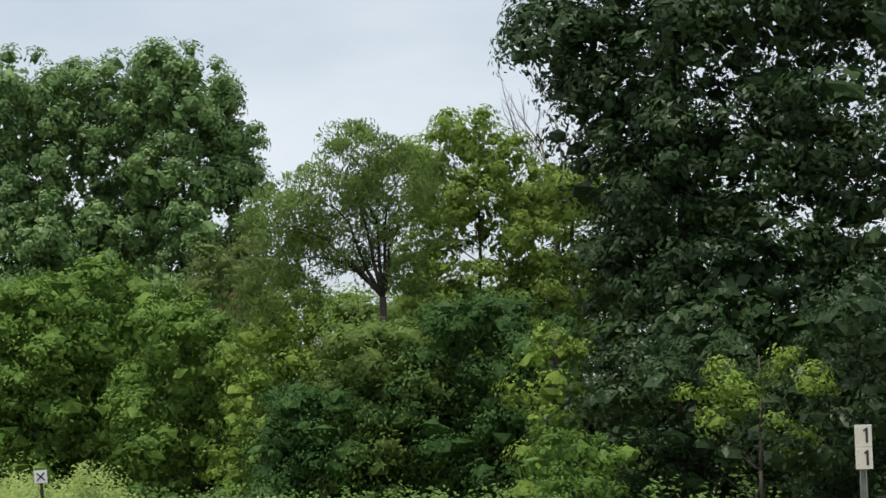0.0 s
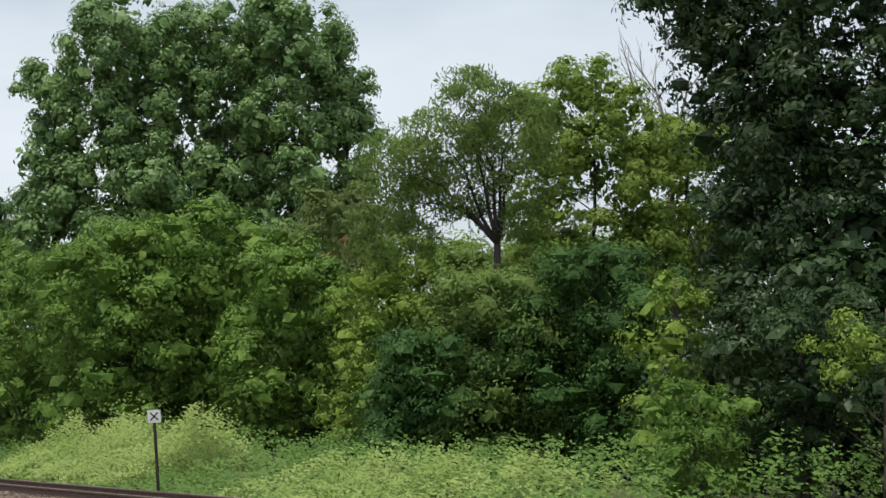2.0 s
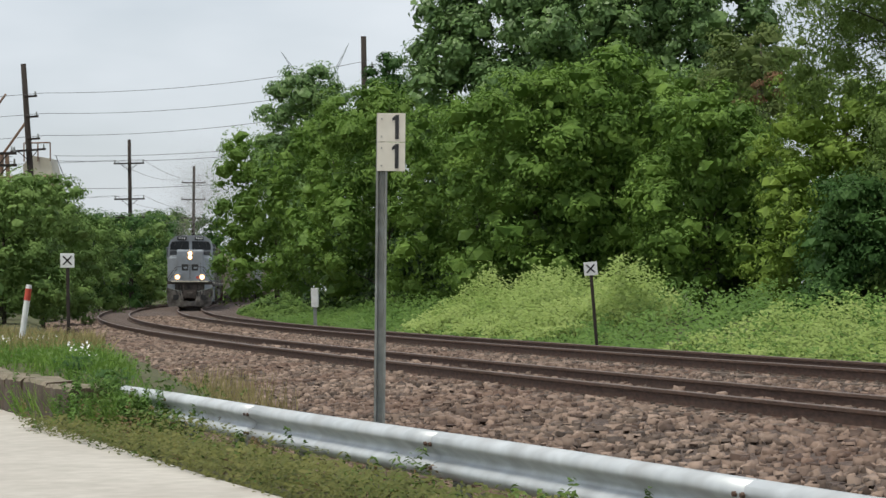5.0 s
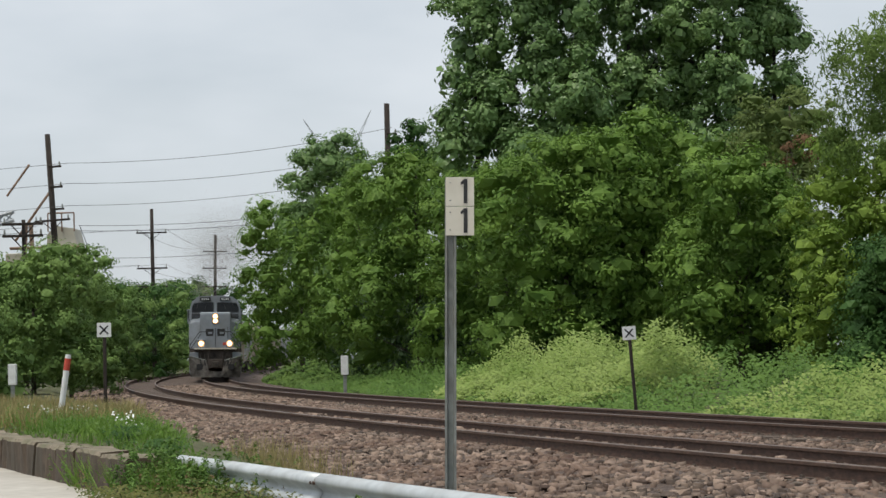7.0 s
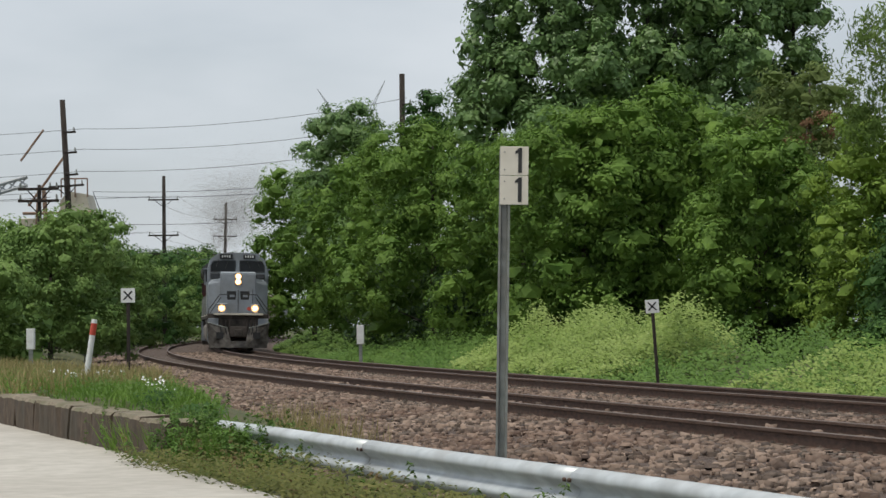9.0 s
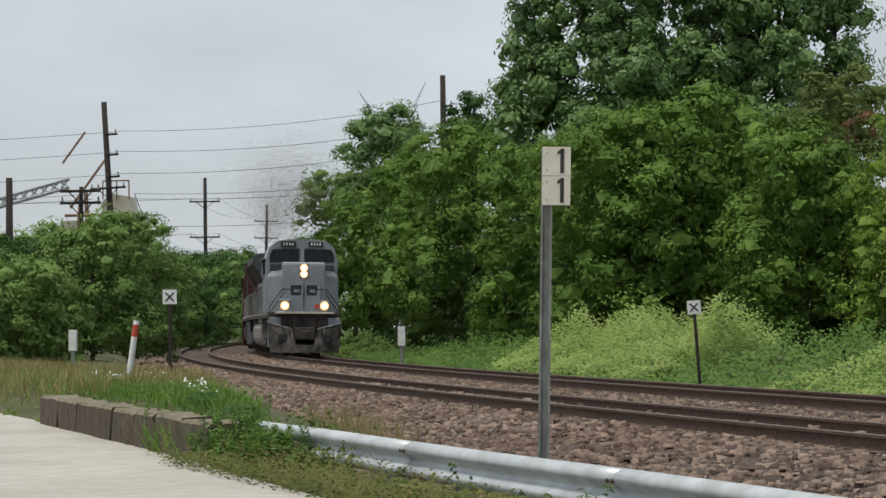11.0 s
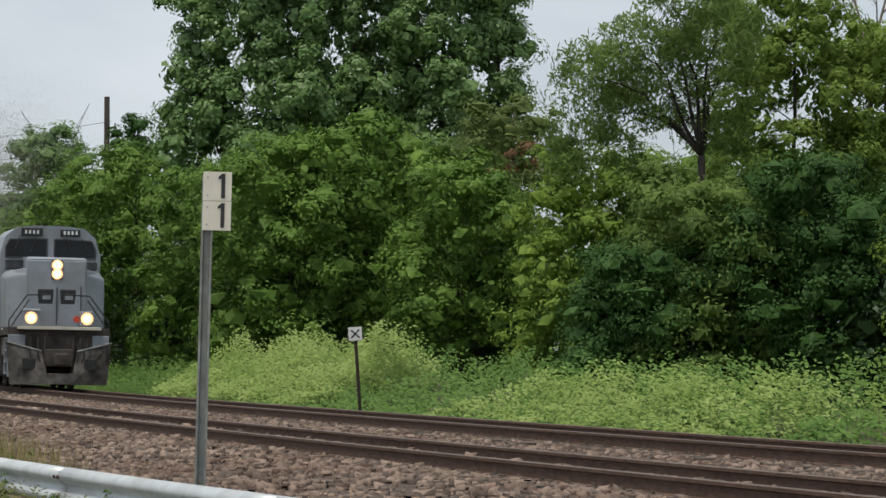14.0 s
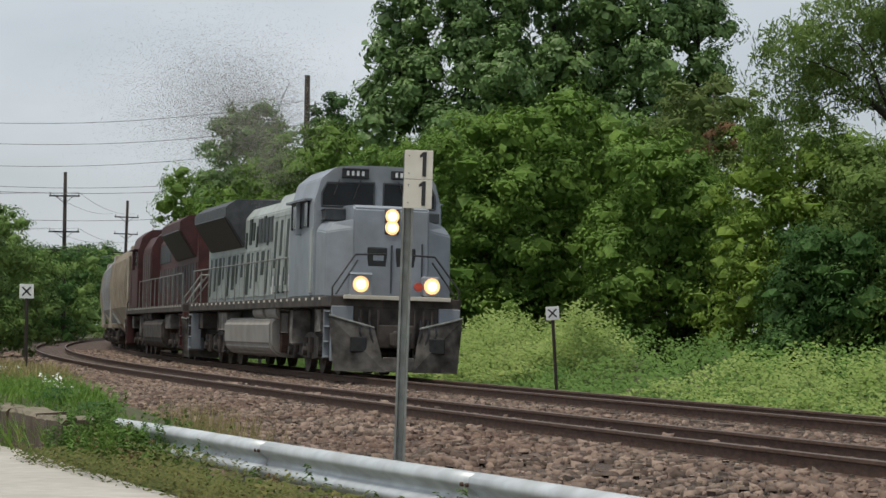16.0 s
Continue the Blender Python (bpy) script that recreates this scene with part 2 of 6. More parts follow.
def leaves(rng, at, normal, size, slim=0.5, hang=0.0):
    """Leaf shapes at the points: a folded diamond each, facing roughly along the normal."""
    n = len(at)
    nor = unit(normal + rng.normal(0, 0.2, (n, 3)))
    along = unit(np.cross(nor, unit(rng.normal(0, 1, (n, 3)))))
    if hang:
        along = unit(along * (1 - hang) + np.array([0, 0, -1.0]) * hang)
    side = unit(np.cross(nor, along))
    length = (size * rng.uniform(0.6, 1.35, n))[:, None]
    width = length * slim
    base = at - along * length * 0.5
    tip = at + along * length * 0.5 - nor * length * 0.12
    mid = at - along * length * 0.05
    return np.stack([base, mid + side * width * 0.5 + nor * length * 0.05, tip, mid - side * width * 0.5 + nor * length * 0.05], 1)


def crown_points(rng, lobes, n, clump, fill=0.25, flat=0.6):
    """Points and outward directions of foliage: boughs on the skins of overlapping lobes, each a dome of leaves that droops outwards."""
    lob = np.array(lobes, float)
    area = (lob[:, 3] * lob[:, 4] + lob[:, 3] * lob[:, 5] + lob[:, 4] * lob[:, 5])
    per = 90
    k = max(8, n // per)
    pick = rng.choice(len(lob), k * 3, p=area / area.sum())
    d = unit(rng.normal(0, 1, (k * 3, 3)) + np.array([0, -0.15, 0.22]))
    depth = np.where(rng.random(k * 3) < fill, rng.uniform(0.45, 0.8, k * 3), rng.uniform(0.8, 1.04, k * 3))
    c = lob[pick, :3] + d * lob[pick, 3:] * depth[:, None]
    inside = np.zeros(k * 3, bool)
    for j, o in enumerate(lob):
        q = np.linalg.norm((c - o[:3]) / o[3:], axis=1)
        inside |= (q < 0.72) & (pick != j)
    order = np.argsort(inside, kind="stable")[:k]
    c, d = c[order], d[order]
    rad = clump * rng.uniform(0.8, 2.1, k)
    w = unit(rng.normal(0, 1, (k * per, 3)) + 0.7 * np.repeat(d, per, 0) + np.array([0, 0, 0.3]))
    reach = np.where(rng.random(k * per) < 0.25, rng.uniform(0.3, 0.8, k * per), rng.uniform(0.8, 1.12, k * per))
    at = np.repeat(c, per, 0) + w * (np.repeat(rad, per) * reach)[:, None] * np.array([1.1, 1.1, flat + 0.15])
    at[:, 2] -= 0.25 * np.repeat(rad, per) * np.clip((w * np.repeat(d, per, 0) * np.array([1, 1, 0])).sum(1), 0, 1)
    out = w + np.repeat(d, per, 0) * 0.25 + np.array([0, 0, 0.1])
    return at, out, c, rad


def branch_tree(bm, rng, base, top, r, spread, count=9, twist=0.35, levels=2):
    """A tapered trunk with limbs that fork."""
    base, top = Vector(base), Vector(top)
    steps, pts = 6, []
    for i in range(steps + 1):
        f = i / steps
        p = base.lerp(top, f) + Vector((rng.normal(0, 1), rng.normal(0, 1), 0)) * twist * spread * 0.12 * f
        pts.append((p, r * (1 - 0.8 * f)))
    for (a, ra), (b, rb) in zip(pts, pts[1:]):
        tube(bm, a, b, ra, rb, 7)
    for k in range(count):
        f = rng.uniform(0.3, 0.95)
        a, ra = pts[int(f * steps)]
        ang = rng.uniform(0, math.tau)
        end = a + Vector((math.cos(ang), math.sin(ang), rng.uniform(0.4, 1.1))) * spread * rng.uniform(0.5, 1.0)
        mid = a.lerp(end, 0.5) + Vector((rng.normal(0, 1), rng.normal(0, 1), rng.normal(0, 1))) * 0.08 * spread
        tube(bm, a, mid, ra * 0.5, ra * 0.3, 5)
        tube(bm, mid, end, ra * 0.3, ra * 0.08, 5)
        if levels > 1:
            for _ in range(2):
                e2 = mid + Vector((rng.normal(0, 1), rng.normal(0, 1), abs(rng.normal(0, 1)))) * spread * 0.35
                tube(bm, mid, e2, ra * 0.22, ra * 0.06, 4)
    return bm


# ---------------------------------------------------------------- the line of the railway
CX, CY, R0 = 688.32, 255.05, 717.56
A0 = -2051.67 / R0
SPACING, GAUGE = 4.2, 1.505


def along(s, u, z=0.0):
    """A point s metres along the curve, u metres outside the centre of the inner track."""
    a = A0 + s / R0
    u += ease(s)
    return Vector((CX + (R0 + u) * math.cos(a), CY + (R0 + u) * math.sin(a), z))


def ease(s):
    """The curve opens towards a straight at its far end."""
    return 0.00027 * np.minimum(0.0, s + 70.0) ** 2


def heading(s):
    return math.degrees(A0 + s / R0 - math.atan(2 * 0.00027 * min(0.0, s + 70.0))) + 90.0


def offset(x, y):
    s = (np.arctan2(y - CY, x - CX) - (A0 % math.tau - math.tau)) * R0
    s = np.where(s > math.pi * R0, s - math.tau * R0, s)
    return np.hypot(x - CX, y - CY) - R0 - ease(np.clip(s, -220, 100))


# ---------------------------------------------------------------- ground
BARRIER = [(-3.24, 27.6), (3.6, 11.3)]          # line of the guard rail
WALL = [(-3.72, 27.1), (-8.25, 38.4)]           # line of the low concrete wall


def line_side(x, y, p, q):
    """Signed distance from a line; positive towards the railway."""
    dx, dy = q[0] - p[0], q[1] - p[1]
    k = math.hypot(dx, dy)
    return ((x - p[0]) * dy - (y - p[1]) * dx) / k


def smooth(v, a, b):
    t = np.clip((v - a) / (b - a), 0, 1)
    return t * t * (3 - 2 * t)


def ground_height(x, y):
    u = offset(x, y)
    z = np.full_like(u, -0.42)
    back = line_side(x, y, (-3.6, 27.1), (-13.4, 51.2))       # behind the wall, towards the railway
    mound = smooth(u - 0.07 * np.clip(52 - y, 0, 30), 6.6, 8.4) * smooth(y, 26.5, 34.0) * smooth(back, 0.3, 1.1)
    z = z + 0.52 * mound
    inner = smooth(-u, 2.8, 9.0)
    z = z + 0.25 * inner
    z = z - 0.15 * smooth(u, 14, 30) * (1 - smooth(y, 38, 76))
    n = 0.05 * np.sin(x * 1.7 + y * 0.6) * np.sin(y * 1.1 - x * 0.4)
    return z + n * (0.3 + 0.7 * smooth(np.abs(u - 4), 5, 9))


gx = np.concatenate([[-2500, -900, -400, -200, -120, -80, -60], np.arange(-46, 34, 0.7), [40, 60, 100, 200, 450, 1000, 2500]])
gy = np.concatenate([[-2500, -900, -300, -100, -40, -15], np.arange(-6, 190, 1.0), [200, 220, 250, 320, 500, 1000, 2800]])
xx, yy = np.meshgrid(gx, gy)
ground = mesh_part("ground", grid_mesh("ground", np.stack([xx, yy, ground_height(xx, yy)], -1)), M_SOIL, smooth=True)
tagged(ground, "dark weedy soil beside the railway", "ground", kind="structure")

# ballast bed with the shoulders of both tracks
profile = [(-4.3, -0.45), (-3.4, -0.36), (-2.2, -0.215), (-1.3, -0.20), (0, -0.20), (1.3, -0.195), (2.1, -0.19), (2.9, -0.185), (4.2, -0.185), (5.5, -0.18), (6.2, -0.20),
           (7.2, -0.29), (8.2, -0.36), (9.4, -0.40), (10.8, -0.47)]
ss = np.arange(-340, 80, 1.0)
bed = np.array([[along(s, u, z + 0.012 * math.sin(s * 1.3 + u * 2)) for u, z in profile] for s in ss])
bed_ob = mesh_part("ballast_bed", grid_mesh("ballast_bed", bed[:, ::-1]), M_BALLAST, smooth=True)
tagged(bed_ob, "pinkish brown crushed stone ballast bed under two tracks", "ballast", kind="structure")

# concrete road
rd = bmesh.new()
edge = [(9.0, -10.65), (2.2, 11.7), (-1.3, 20.34), (-2.25, 22.9), (-3.3, 25.7), (-5.95, 33.42), (-10.2, 43.5), (-14.6, 52.85), (-24.0, 73.17)]
outer = [(-30, -10.65), (-30, 12.21), (-30, 19.83), (-30, 23.64), (-31, 26.18), (-33, 33.8), (-35, 43.96), (-37, 52.85), (-40, 73.17)]
for z in (-0.28, -0.43):
    row_a = [rd.verts.new((*p, z)) for p in edge]
    row_b = [rd.verts.new((*p, z)) for p in outer]
    for i in range(len(edge) - 1):
        f = (row_a[i], row_a[i + 1], row_b[i + 1], row_b[i])
        rd.faces.new(f if z > -0.3 else f[::-1])
    if z > -0.3:
        top_row = row_a
    else:
        for i in range(len(edge) - 1):
            rd.faces.new((top_row[i + 1], top_row[i], row_a[i], row_a[i + 1]))
bmesh.ops.recalc_face_normals(rd, faces=rd.faces)
tagged(part("road", rd, M_ROAD), "pale worn concrete road beside the guard rail", "road", kind="structure")


# ---------------------------------------------------------------- tracks
RAIL_SECTION = [(-0.075, -0.180), (0.075, -0.180), (0.075, -0.168), (0.012, -0.150), (0.010, -0.045), (0.036, -0.036), (0.036, -0.006), (0.028, 0.0),
                (-0.028, 0.0), (-0.036, -0.006), (-0.036, -0.036), (-0.010, -0.045), (-0.012, -0.150), (-0.075, -0.168)]


def rail(centre, lift):
    me = bpy.data.meshes.new("rail")
    st = np.arange(-340, 78.5, 1.0)
    k = len(RAIL_SECTION)
    vs = [tuple(along(s, centre + a, lift + b)) for s in st for a, b in RAIL_SECTION]
    fs = [(i * k + j, i * k + (j + 1) % k, (i + 1) * k + (j + 1) % k, (i + 1) * k + j) for i in range(len(st) - 1) for j in range(k)]
    me.from_pydata(vs, [], fs)
    me.update()
    for i, p in enumerate(me.polygons):
        p.material_index = 1 if i % k in (6, 7, 8) else 0
    return me


def tie_mesh():
    bm = bmesh.new()
    box(bm, -1.3, 1.3, -0.115, 0.115, -0.17, 0.0, bevel=0.012)
    for g in (-GAUGE / 2, GAUGE / 2):
        box(bm, g - 0.17, g + 0.17, -0.09, 0.09, 0.0, 0.012)
        for sx in (-0.12, 0.12):
            box(bm, g + sx - 0.015, g + sx + 0.015, -0.03, 0.03, 0.012, 0.04)
    me = bpy.data.meshes.new("tie")
    bm.to_mesh(me)
    bm.free()
    return me


TIE = tie_mesh()
for u0 in (0.0, SPACING):
    tr = thing("railway_track")
    tagged(tr, "curved railway track with rust-brown rails on worn ties", "railway track", group="curved railway tracks", kind="structure")
    for g, lift in ((GAUGE / 2, 0.0), (-GAUGE / 2, -0.03)):
        mesh_part("rail", rail(u0 + g, lift), [M_RAIL, M_RAILTOP], tr, "rust-brown steel rail with worn shiny head")
    for i in range(200):
        s = 46 - i * 0.58
        ob = mesh_part("tie", TIE, [] if TIE.materials else M_TIE, tr)
        ob.matrix_world = Matrix.Translation(along(s, u0, -0.183 + random.uniform(-0.008, 0.008))) @ pose(0, 0, 0, 0, -1.1, math.degrees(A0 + s / R0) + random.uniform(-1, 1))

# loose stones of the ballast
def stones(rng, n, s_range, u_range, size):
    base = np.array([(x, y, z) for x in (-0.7, 0.7) for y in (-0.7, 0.7) for z in (-0.7, 0.7)])
    tri = np.array([(0, 1, 3), (0, 3, 2), (4, 6, 7), (4, 7, 5), (0, 4, 5), (0, 5, 1), (2, 3, 7), (2, 7, 6), (1, 5, 7), (1, 7, 3)])
    s, u = rng.uniform(*s_range, n), rng.uniform(*u_range, n)
    pu, pz = np.array([p[0] for p in profile]), np.array([p[1] for p in profile])
    z = np.interp(u, pu, pz)
    a = A0 + s / R0
    c = np.stack([CX + (R0 + u) * np.cos(a), CY + (R0 + u) * np.sin(a), z + size * rng.uniform(0.0, 0.45, n)], -1)
    k = len(base)
    v = base[None] * rng.uniform(0.55, 1.3, (n, k, 1)) * (size * rng.uniform(0.45, 1.5, (n, 1, 1))) * np.stack([np.ones(n), rng.uniform(0.55, 1, n), rng.uniform(0.4, 0.8, n)], -1)[:, None]
    t, tilt = rng.uniform(0, math.tau, n), rng.normal(0, 0.5, n)
    x, y, zz = v[..., 0], v[..., 1], v[..., 2]
    y, zz = y * np.cos(tilt)[:, None] - zz * np.sin(tilt)[:, None], y * np.sin(tilt)[:, None] + zz * np.cos(tilt)[:, None]
    x, y = x * np.cos(t)[:, None] - y * np.sin(t)[:, None], x * np.sin(t)[:, None] + y * np.cos(t)[:, None]
    v = np.stack([x, y, zz], -1) + c[:, None]
    return v.reshape(-1, 3), (tri[None] + (np.arange(n) * k)[:, None, None]).reshape(-1, 3)


rng = np.random.default_rng(5)
sv, sf, count = [], [], 0
for n, sr, ur, size in ((17000, (3, 44), (5.1, 10.3), 0.05), (10000, (-18, 3), (5.1, 10.2), 0.051), (4500, (-63, -18), (5.1, 7.6), 0.07),
                        (7500, (-15, 40), (0.9, 3.3), 0.047), (4000, (-76, -15), (0.9, 3.3), 0.065), (3500, (-5, 40), (3.6, 4.8), 0.055), (3000, (-12, 38), (-2.6, -0.9), 0.055)):
    v, f = stones(rng, n, sr, ur, size)
    sv.append(v), sf.append(f + count)
    count += len(v)
me = bpy.data.meshes.new("ballast_stones")
sv, sf = np.concatenate(sv), np.concatenate(sf)
me.vertices.add(len(sv)), me.vertices.foreach_set("co", sv.astype(np.float32).ravel())
me.loops.add(len(sf) * 3), me.loops.foreach_set("vertex_index", sf.astype(np.int32).ravel())
me.polygons.add(len(sf)), me.polygons.foreach_set("loop_start", np.arange(0, len(sf) * 3, 3, dtype=np.int32))
me.update(calc_edges=True)
tagged(mesh_part("ballast_stones", me, M_STONE), "loose pinkish grey crushed ballast stones", "gravel", kind="stuff")


# ---------------------------------------------------------------- trees
bm = bmesh.new()
bmesh.ops.create_icosphere(bm, subdivisions=1, radius=1.0)
bm.verts.index_update()
ICO = np.array([v.co[:] for v in bm.verts])
ICO_FACES = np.array([[v.index for v in f.verts] for f in bm.faces])
bm.free()


def tree(name, label, base, lobes, n, leaf, mat, seed, clump=0.45, trunk=0.16, bark=M_BARK, trunk_top=None, fill=0.32, slim=0.5, hang=0.0, limbs=9, group="", flat=0.6, spread=None, inner=0.08, inner_size=1.9, core=0.5):
    """A tree or bush: lobes are (x, y, z, rx, ry, rz) from its base."""
    r = np.random.default_rng(seed)
    t = thing(name, base)
    tagged(t, label, "bush" if "bush" in name else "tree", group=group)
    lob = np.array(lobes, float)
    top = trunk_top or (lob[:, 0].mean(), lob[:, 1].mean(), (lob[:, 2] + lob[:, 5] * 0.4).max())
    bm = bmesh.new()
    branch_tree(bm, r, (0, 0, -0.3), top, trunk, spread or lob[:, 3].mean() * 1.1, limbs)
    part("trunk", bm, bark, t, smooth=True)
    at, out, heart, rad = crown_points(r, lobes, n, clump, fill, flat)
    q = leaves(r, at, out, leaf, slim, hang)
    if inner:
        k = int(n * inner)
        pick = r.choice(len(lob), k, p=(lob[:, 3] * lob[:, 5]) / (lob[:, 3] * lob[:, 5]).sum())
        d = unit(r.normal(0, 1, (k, 3)))
        c = lob[pick, :3] + d * lob[pick, 3:] * r.uniform(0.15, 0.72, (k, 1))
        q = np.concatenate([q, leaves(r, c, d + np.array([0, 0, 0.3]), leaf * inner_size, 0.7)])
    mesh_part("crown", quads_mesh("crown", q), mat, t)
    if core:
        k = len(heart)
        lump = ICO[None] * r.uniform(0.45, 1.35, (k, 12, 1)) * (rad * core)[:, None, None] * np.array([1.1, 1.1, flat + 0.15])
        me = bpy.data.meshes.new("inner_foliage")
        me.from_pydata((lump + heart[:, None]).reshape(-1, 3).tolist(), [], (ICO_FACES[None] + 12 * np.arange(k)[:, None, None]).reshape(-1, 3).tolist())
        me.update()
        mesh_part("inner_foliage", me, mat, t)
    return t


def lumpy(seed, width, depth, top, low=0.2, count=26, size=0.30):
    """Lobes that fill a crown of that width, depth and height: rounded heads above, a narrower shaded foot below."""
    r = np.random.default_rng(seed)
    res = [(0, 0, low + (top - low) * 0.55, width * 0.62, depth * 0.62, (top - low) * 0.36), (0, 0.1 * depth, low + (top - low) * 0.25, width * 0.55, depth * 0.5, (top - low) * 0.25)]
    tall = 1.9 if top > 6 * width else 1.4 if top > 2.6 * width else 1.0
    for k in range(count):
        a = k * 2.399 + r.uniform(-0.4, 0.4)
        f = (k + 0.5) / count
        z = low + (top - low) * (0.10 + 0.92 * f) * r.uniform(0.92, 1.05)
        q = math.sqrt(max(0.06, 1 - max(0, f - 0.35) ** 2 * 1.9)) * r.uniform(0.62, 0.95) * (0.78 + 0.22 * min(1, f / 0.35))
        s = size * r.uniform(0.7, 1.25) * tall
        rz = min(s * width * 0.8, (top - low) * 0.3)
        res.append((math.cos(a) * width * q, math.sin(a) * depth * q, min(z, top - rz), s * width, s * depth, rz))
    return res


BANK = "leafy bank of trees behind the tracks"
# name, label, x, y, half width, half depth, height, leaves, leaf size, material, clump
bank = [
    ("tree", "round leafy green tree at the end of the bank", -15.6, 143.02, 3.3, 3.5, 10.2, 16000, 0.30, M_LEAF, 0.6),
    ("tree", "leafy green tree crowding the curve of the railway", -10.4, 123.97, 3.6, 4, 9.8, 18000, 0.28, M_LEAF, 0.6),
    ("tree", "broad leafy green tree beside the railway", -6.3, 106.19, 3.6, 3.5, 9.5, 20000, 0.26, M_LEAF, 0.55),
    ("tree", "dense leafy green tree beside the railway", -2.2, 95.39, 3.3, 3.2, 8.4, 20000, 0.24, M_LEAF, 0.5),
    ("tree", "dense green tree with bright upper leaves", 2.9, 85.23, 3.0, 3.0, 9.0, 24000, 0.23, M_LEAF, 0.5),
    ("tree", "green tree with a low spreading crown", 0.2, 83.96, 2.6, 2.6, 7.9, 18000, 0.23, M_LEAF, 0.5),
    ("tree", "thin green tree with withering leaves", 8.0, 87.14, 2.4, 2.2, 9.8, 13000, 0.22, M_LEAF_BROWN, 0.45),
    ("tree", "deep green tree in the bank behind", 5.6, 78.88, 2.2, 2.2, 6.8, 16000, 0.22, M_LEAF, 0.45),
    ("tree", "yellow-green drooping tree beside the railway", 8.9, 70.63, 2.3, 2.4, 6.6, 24000, 0.18, M_LEAF_YELLOW, 0.4),
    ("tree", "dull green leafy tree under the willow", 11.6, 68.72, 2.2, 2.4, 6.2, 18000, 0.19, M_LEAF_WILLOW, 0.4),
    ("tree", "leafy green tree filling the bank", 14.2, 75.71, 3.0, 3.0, 7.2, 16000, 0.22, M_LEAF, 0.5),
    # deep and dark leaves below also put the tall trees' shade into colour
    ("tree", "deep green round-leaved tree", 12.2, 56.66, 2.3, 2.2, 5.4, 24000, 0.16, M_LEAF_DEEP, 0.35),
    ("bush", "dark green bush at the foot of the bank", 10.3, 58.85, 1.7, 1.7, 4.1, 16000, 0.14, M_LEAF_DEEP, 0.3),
    ("tree", "dull green leafy bush tree under the willow", 9.7, 57.2, 1.6, 1.5, 4.9, 16000, 0.16, M_LEAF_WILLOW, 0.35),
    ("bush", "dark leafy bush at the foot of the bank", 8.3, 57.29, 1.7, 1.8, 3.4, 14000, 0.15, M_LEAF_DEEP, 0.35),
    ("bush", "yellow-green leafy bush in the dark bank", 11.2, 42.18, 0.8, 0.8, 3.9, 4000, 0.12, M_LEAF_YELLOW, 0.25),
    ("bush", "green bush at the edge of the dark tree", 10.9, 39.13, 1.0, 0.9, 1.8, 4500, 0.11, M_LEAF, 0.22),
    ("bush", "bush with deep shade put into its dark leaves", 13.2, 41.42, 1.9, 1.8, 3.4, 16000, 0.13, M_LEAF_DARK_SHADED, 0.3),
    ("bush", "dark leafy bush at the edge of the wood", 15.6, 36.97, 1.8, 1.8, 4.2, 12000, 0.14, M_LEAF_DARK_SHADED, 0.3),
    ("bush", "dark low bush at the edge of the wood", 17.0, 31.89, 1.9, 1.8, 3.6, 9000, 0.14, M_LEAF_DARK_SHADED, 0.3),
    ("tree", "tree with the wood's shade put into its dark leaves", 19.5, 45.23, 3.2, 3.0, 11.5, 14000, 0.22, M_LEAF_DARK_SHADED, 0.5),
    ("tree", "green tree deep in the wood", 20.0, 65.55, 3.5, 3.5, 10.0, 8000, 0.3, M_LEAF_DEEP, 0.5),
]
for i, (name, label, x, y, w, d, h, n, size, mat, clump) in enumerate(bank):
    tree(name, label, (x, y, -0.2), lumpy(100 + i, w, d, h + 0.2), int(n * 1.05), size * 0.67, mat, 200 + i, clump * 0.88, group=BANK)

# added undergrowth closes the foot of the bank; dark leaves carry its shade
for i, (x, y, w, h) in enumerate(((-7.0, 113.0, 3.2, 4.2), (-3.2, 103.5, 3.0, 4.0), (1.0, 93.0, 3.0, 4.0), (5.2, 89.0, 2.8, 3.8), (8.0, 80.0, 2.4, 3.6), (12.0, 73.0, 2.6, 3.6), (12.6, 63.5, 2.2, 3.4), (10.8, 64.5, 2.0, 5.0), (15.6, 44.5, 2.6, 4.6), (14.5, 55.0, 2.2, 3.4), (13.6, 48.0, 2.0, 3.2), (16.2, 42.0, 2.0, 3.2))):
    tree("bush", "added undergrowth with the bank's shade in its dark leaves", (x, y, -0.25), lumpy(260 + i, w, w * 0.7, h, 0.0), 4200, 0.2, M_LEAF_DARK_SHADED, 270 + i, 0.4, trunk=0.04, group="undergrowth of the bank", inner=0.2)
tree("tree", "young yellow-green tree before a dark tree", (13.3, 36.5, -0.3), [(0, 0, 3.1, 0.6, 0.6, 0.4), (-0.6, 0, 2.7, 0.55, 0.6, 0.35), (0.6, 0, 2.8, 0.5, 0.6, 0.4), (-0.2, 0, 2.3, 0.6, 0.6, 0.35), (0.5, 0, 2.1, 0.5, 0.5, 0.3)],
     2600, 0.08, M_LEAF_YELLOW, 289, 0.16, trunk=0.05, group=BANK, inner=0, core=0.4)
tree("tree", "tall dull green tree with a rounded crown", (-13.2, 137.94, 0.5), [(0, 0, 11.6, 1.7, 1.8, 1.4), (-1.3, 0, 10.6, 1.3, 1.5, 1.2), (1.3, 0, 10.8, 1.2, 1.5, 1.1), (0.2, 0, 9.4, 2.3, 2.0, 1.5), (-1.0, 0, 7.8, 1.8, 1.8, 1.6), (1.0, 0, 7.6, 1.8, 1.8, 1.6), (0, 0, 5.5, 2.2, 2.0, 2.2)],
     14000, 0.21, M_LEAF_POPLAR, 291, 0.4, group=BANK)
